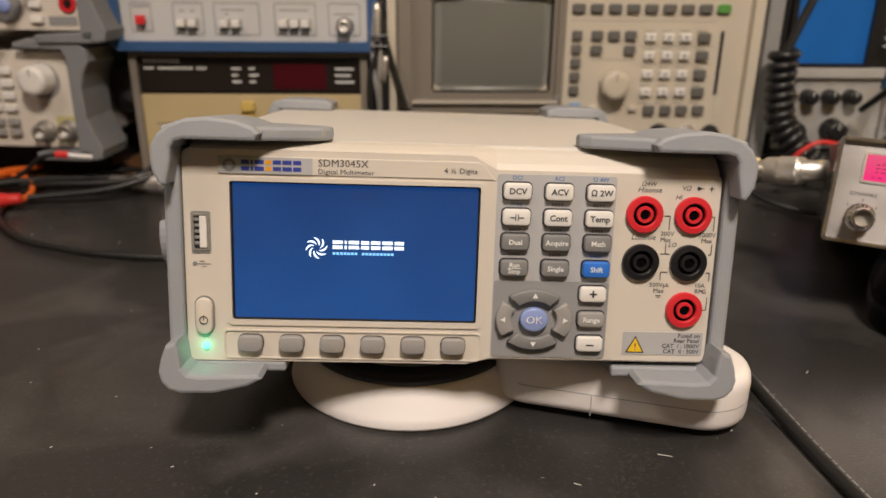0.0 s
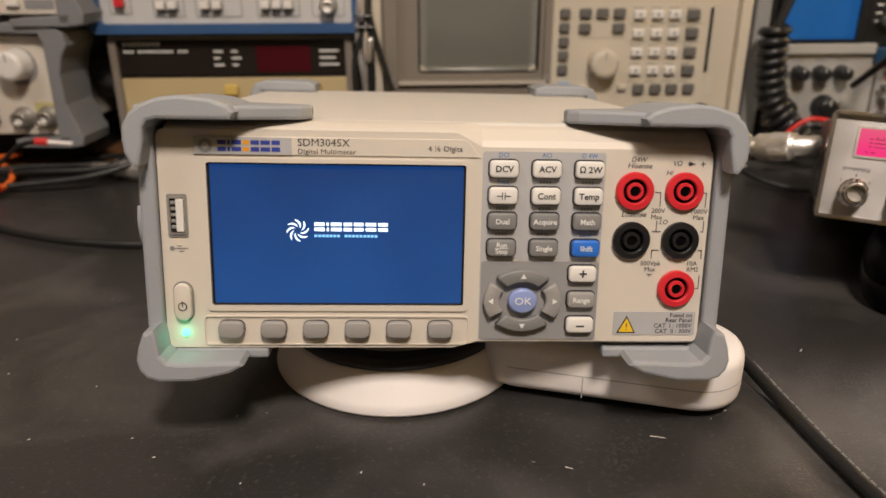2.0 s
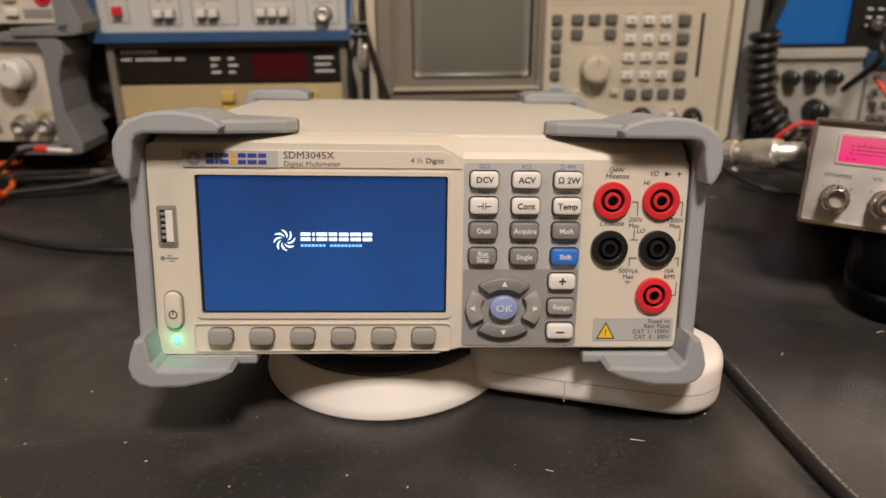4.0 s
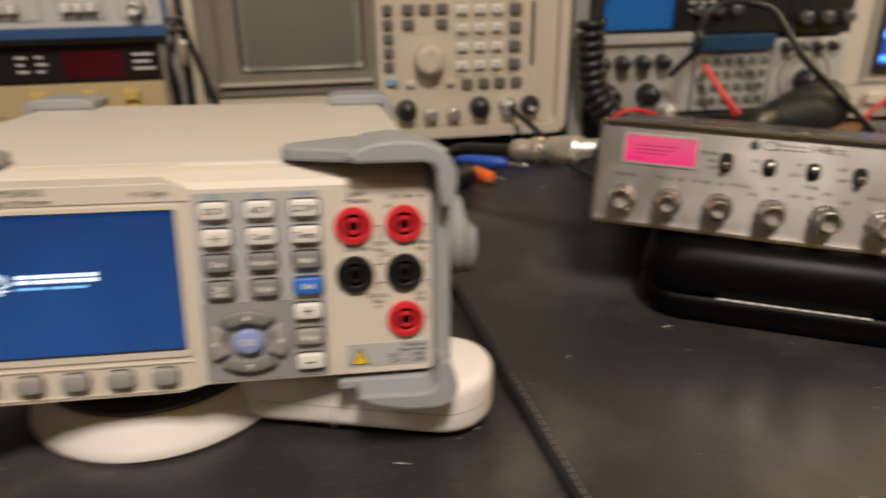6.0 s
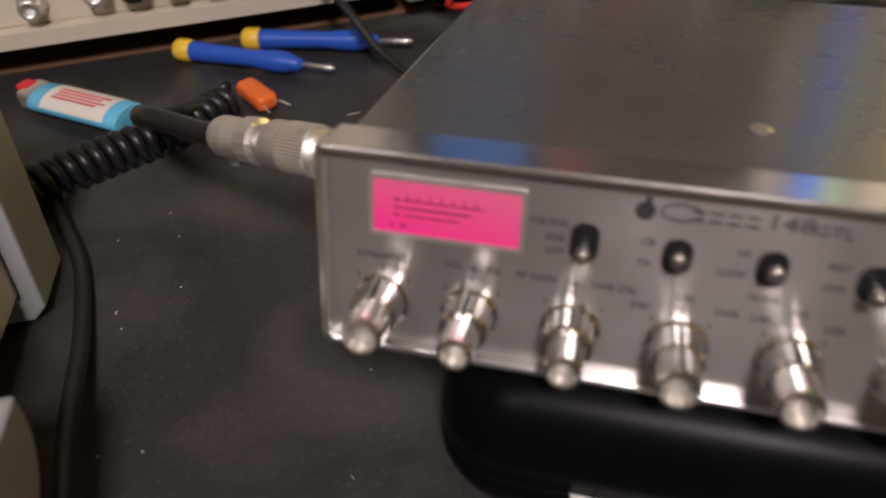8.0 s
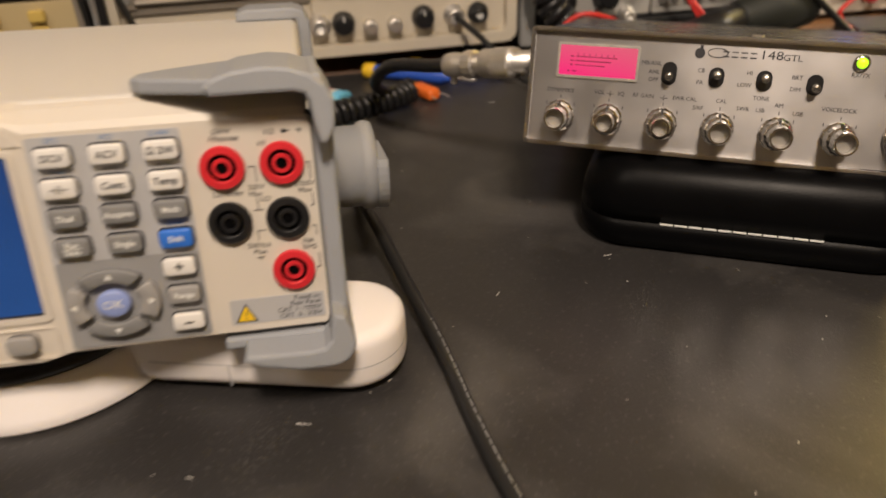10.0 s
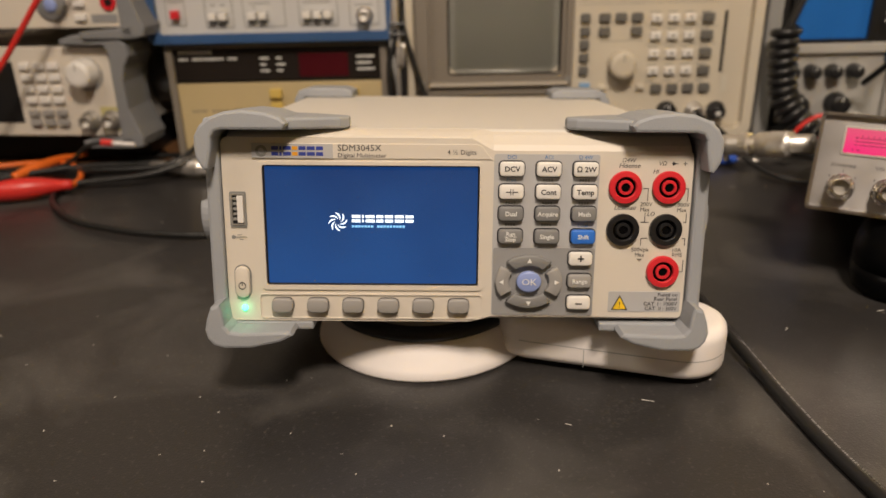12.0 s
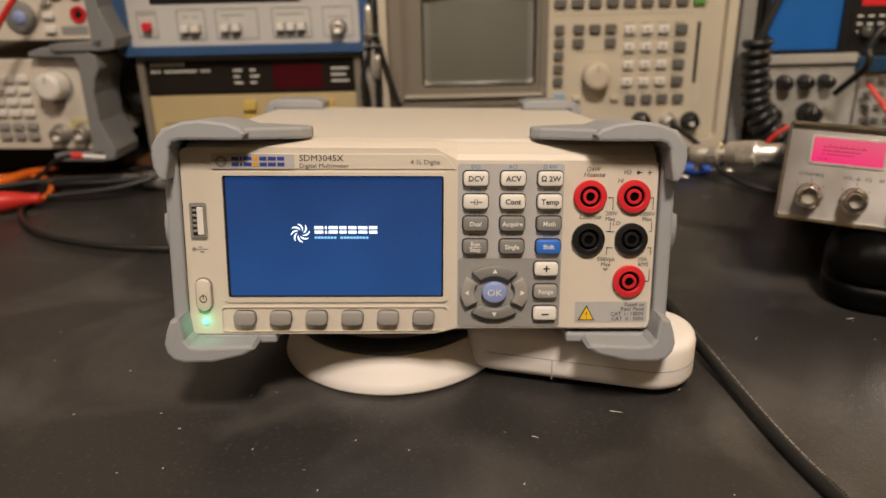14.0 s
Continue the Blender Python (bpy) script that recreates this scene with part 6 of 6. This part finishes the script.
for pts in ([(0.711, 0.448, 0.046), (0.668, 0.405, 0.056), (0.633, 0.370, 0.065), (0.594, 0.370, 0.053), (0.569, 0.370, 0.036), (0.568, 0.370, 0.028), (0.585, 0.370, 0.015), (0.612, 0.330, 0.008), (0.622, 0.300, 0.003)],
            [(0.335, 0.365, 0.028), (0.300, 0.355, 0.035), (0.318, 0.350, 0.054), (0.350, 0.345, 0.046), (0.380, 0.340, 0.020)],
            [(0.412, 0.405, 0.080), (0.425, 0.385, 0.055), (0.440, 0.370, 0.028), (0.446, 0.350, 0.010)],
            [(0.416, 0.408, 0.078), (0.430, 0.380, 0.050), (0.452, 0.360, 0.020), (0.458, 0.340, 0.008)]):
    cord("red_test_lead", pts, 0.0020, M_REDWIRE, "red silicone test lead among the instruments", "lead")
cl = thing("crocodile_clip", Matrix.Identity(4), "red crocodile clip on a red lead", "clip")
part("sleeve", tube(spline([(0.654, 0.400, 0.036), (0.686, 0.400, 0.026), (0.728, 0.400, 0.010)], 10), lambda t: 0.0050 - 0.0024 * t, 12), M_REDWIRE, cl, "", True)
part("lead", tube(spline([(0.728, 0.400, 0.010), (0.750, 0.363, 0.010), (0.734, 0.318, 0.010), (0.800, 0.255, 0.004)], 10), 0.0022, 8), M_REDWIRE, cl, "", True)
cord("white_lead", [(0.714, 0.420, 0.033), (0.770, 0.420, 0.010), (0.757, 0.339, 0.006)], 0.0016, M_WHITE, "thin pale lead across the tray", "lead")
for pts, r in (([(0.379, 0.400, 0.073), (0.381, 0.360, 0.103), (0.381, 0.360, 0.119), (0.390, 0.360, 0.135), (0.409, 0.360, 0.140), (0.430, 0.360, 0.137), (0.449, 0.360, 0.129), (0.473, 0.345, 0.093), (0.507, 0.345, 0.065), (0.541, 0.345, 0.037), (0.565, 0.335, 0.016), (0.580, 0.310, 0.004)], 0.0030),
               ([(0.656, 0.379, 0.004), (0.667, 0.347, 0.004), (0.674, 0.313, 0.004), (0.720, 0.262, 0.004)], 0.0028),
               ([(0.730, 0.425, 0.026), (0.723, 0.395, 0.008), (0.720, 0.373, 0.004), (0.701, 0.311, 0.004), (0.750, 0.262, 0.004)], 0.0026),
               ([(0.230, 0.410, 0.046), (0.245, 0.380, 0.034), (0.262, 0.350, 0.014), (0.285, 0.320, 0.006), (0.33, 0.30, 0.004)], 0.0026),
               ([(0.380, 0.340, 0.006), (0.430, 0.300, 0.030), (0.500, 0.290, 0.034), (0.56, 0.310, 0.008)], 0.0030)):
    cord("black_lead", pts, r, M_RUBBERBLK, "black rubber lead among the instruments", "lead")
ad = thing("inline_connector", Matrix.Identity(4), "nickel inline connector on a lead", "connector")
part("barrel", tube(spline([(0.602, 0.312, 0.012), (0.620, 0.296, 0.012), (0.649, 0.290, 0.012)], 8), 0.0060, 14), M_STEEL, ad, "", True)
part("collar", tube([Vector((0.6200, 0.2960, 0.012)), Vector((0.6301, 0.2939, 0.012))], 0.0084, 16), M_STEEL, ad)

# left-hand leads
for pts in ([(-0.230, 0.415, 0.012), (-0.292, 0.430, 0.010), (-0.325, 0.420, 0.008), (-0.353, 0.395, 0.005), (-0.365, 0.362, 0.004), (-0.357, 0.323, 0.004), (-0.341, 0.292, 0.004), (-0.307, 0.255, 0.004), (-0.269, 0.234, 0.004), (-0.233, 0.222, 0.004), (-0.18, 0.218, 0.004), (-0.11, 0.25, 0.004)],
            [(-0.600, 0.300, 0.004), (-0.47, 0.350, 0.004), (-0.40, 0.375, 0.010), (-0.34, 0.390, 0.012), (-0.26, 0.395, 0.010), (-0.20, 0.38, 0.005), (-0.12, 0.36, 0.004)],
            [(-0.600, 0.360, 0.004), (-0.42, 0.395, 0.004), (-0.34, 0.372, 0.012), (-0.27, 0.375, 0.016), (-0.24, 0.410, 0.036)],
            [(-0.60, 0.27, 0.004), (-0.45, 0.290, 0.004), (-0.36, 0.345, 0.006), (-0.28, 0.360, 0.012), (-0.21, 0.400, 0.030)]):
    cord("black_lead", pts, 0.0027, M_RUBBERBLK, "black coaxial lead looping over the bench", "lead")
pl = thing("coax_plug", Matrix.Identity(4), "nickel coaxial plug lying on black leads", "plug")
part("barrel", tube([Vector((-0.270, 0.382, 0.012)), Vector((-0.262, 0.380, 0.012)), Vector((-0.225, 0.372, 0.012))], 0.0075, 18), M_STEEL, pl, "", True)
part("nose", tube([Vector((-0.292, 0.387, 0.012)), Vector((-0.270, 0.382, 0.012))], 0.0042, 14), M_STEEL, pl, "", True)
part("collar", tube([Vector((-0.256, 0.3786, 0.012)), Vector((-0.243, 0.376, 0.012))], 0.0090, 18), M_STEEL, pl)
for pts, mm in (([(-0.50, 0.385, 0.008), (-0.4509, 0.4077, 0.008), (-0.4274, 0.4162, 0.008), (-0.4001, 0.4150, 0.009), (-0.370, 0.3957, 0.010), (-0.3523, 0.3677, 0.008), (-0.3489, 0.3443, 0.007), (-0.3528, 0.3320, 0.008), (-0.360, 0.330, 0.010)], M_ORANGE),
                ([(-0.300, 0.366, 0.222), (-0.338, 0.362, 0.182), (-0.3534, 0.360, 0.1649), (-0.3752, 0.360, 0.1377), (-0.3992, 0.360, 0.1096), (-0.435, 0.352, 0.070), (-0.50, 0.33, 0.008)], M_REDWIRE)):
    cord("red_lead", pts, 0.0026, mm, "red and orange test lead beside the generator", "lead")
oc = thing("orange_clip", Matrix.Identity(4), "orange insulated clip on the orange lead", "clip")
part("sleeve", tube(spline([(-0.412, 0.362, 0.010), (-0.402, 0.385, 0.012), (-0.392, 0.412, 0.013), (-0.376, 0.436, 0.012)], 8), lambda t: 0.0022 + 0.0030 * math.sin(math.pi * min(1, 0.15 + t)), 12), M_ORANGE, oc, "", True)
cc = thing("crocodile_clip", Matrix.Identity(4), "red insulated crocodile clip lying on the bench", "clip")
part("sleeve", tube(spline([(-0.420, 0.305, 0.010), (-0.380, 0.318, 0.012), (-0.345, 0.335, 0.010)], 10), lambda t: 0.0045 + 0.005 * math.sin(math.pi * min(1, t * 1.1)), 14), M_REDWIRE, cc, "", True)
part("jaw", tube([Vector((-0.445, 0.297, 0.009)), Vector((-0.418, 0.306, 0.010))], lambda t: 0.0020 + 0.002 * t, 10), M_STEEL, cc)
rp = thing("red_plug", Matrix.Identity(4), "small red plug end with a white tip", "plug")
part("grip", tube([Vector((-0.329, 0.372, 0.0385)), Vector((-0.319, 0.372, 0.0378))], 0.0032, 14), M_REDWIRE, rp)
part("lead", tube(spline([(-0.329, 0.372, 0.0385), (-0.345, 0.374, 0.034), (-0.375, 0.385, 0.014), (-0.42, 0.395, 0.004)], 8), 0.0020, 8), M_RUBBERBLK, rp)
part("tip", tube([Vector((-0.319, 0.372, 0.0378)), Vector((-0.299, 0.372, 0.0360))], 0.0017, 12), M_WHITE, rp)
for pts in ([(-0.052, 0.420, 0.200), (-0.058, 0.412, 0.150), (-0.060, 0.410, 0.110), (-0.055, 0.408, 0.070), (-0.06, 0.405, 0.02)], [(-0.058, 0.415, 0.200), (-0.050, 0.408, 0.140), (-0.035, 0.405, 0.085), (-0.02, 0.40, 0.04)]):
    cord("black_lead", pts, 0.0022, M_GREYCASE if pts[0][0] > -0.055 else M_RUBBERBLK, "thin lead hanging between two instruments", "lead")

bundle = thing("lead_bundle", Matrix.Identity(4), "tied bundle of black and pale leads between two instruments", "leads")
for i, (x, top) in enumerate(((-0.0575, 0.205), (-0.0525, 0.205), (-0.0500, 0.150), (-0.0560, 0.150))):
    pts = [(x, 0.418, top), (x - 0.001, 0.414, 0.150), (-0.0540 + 0.0012 * i, 0.410, 0.128), (x + (i - 1.5) * 0.0035, 0.408, 0.100), (x + (i - 1.5) * 0.0030, 0.408, 0.070), (x, 0.410, 0.010)]
    part("lead", tube(spline(pts, 8), 0.0026, 8), (M_RUBBERBLK, M_STEEL, M_BLACK, M_RUBBERBLK)[i], bundle, "", True)
part("plug", lathe([(0.0032, 0.0), (0.0036, 0.004), (0.0036, 0.026), (0.0024, 0.032)], pose(-0.0555, 0.4080, 0.130), 16), M_STEEL, bundle, "nickel plug", True)
part("plug", lathe([(0.0028, 0.0), (0.0030, 0.004), (0.0030, 0.018), (0.0022, 0.022)], pose(-0.0515, 0.4050, 0.096, 4, 8, 0), 16), M_STEEL, bundle, "nickel plug", True)
for z in (0.1345, 0.1255):
    part("tie", tube([Vector((-0.0610, 0.4050, z)), Vector((-0.0460, 0.4050, z))], 0.0014, 8), M_BLACK, bundle)

# dust flecks on the mat
rng = random.Random(4)
bm = bmesh.new()
for i in range(260):
    x, y = rng.uniform(-0.35, 0.55), rng.uniform(-0.22, 0.33)
    a, l, w = rng.uniform(0, 3.14), rng.uniform(0.0004, 0.0011) * (1.7 if i % 29 == 0 else 0.8), rng.uniform(0.0002, 0.0005)
    m = pose(x, y, 0.0002, 0, 0, math.degrees(a))
    bm.faces.new([bm.verts.new(m @ Vector(q)) for q in ((-l, -w, 0), (l, -w * 0.6, 0), (l * 0.8, w, 0.0002), (-l * 0.7, w, 0.0001))])
for x, y, l, a in ((0.081, -0.0045, 0.0030, -20), (0.174, 0.062, 0.0016, 50), (0.2366, 0.0819, 0.0022, 5), (0.2376, 0.3192, 0.0035, 0), (0.041, -0.022, 0.0016, -30)):
    m = pose(x, y, 0.0004, 0, 0, a)
    bm.faces.new([bm.verts.new(m @ Vector(q)) for q in ((-l, -0.0002, 0), (l, -0.0001, 0.0003), (l * 0.9, 0.0002, 0.0004), (-l, 0.0003, 0.0002))])
tagged(link("dust", bm, M_DUST), "pale dust flecks and clippings scattered on the mat", "dust", "", "stuff")
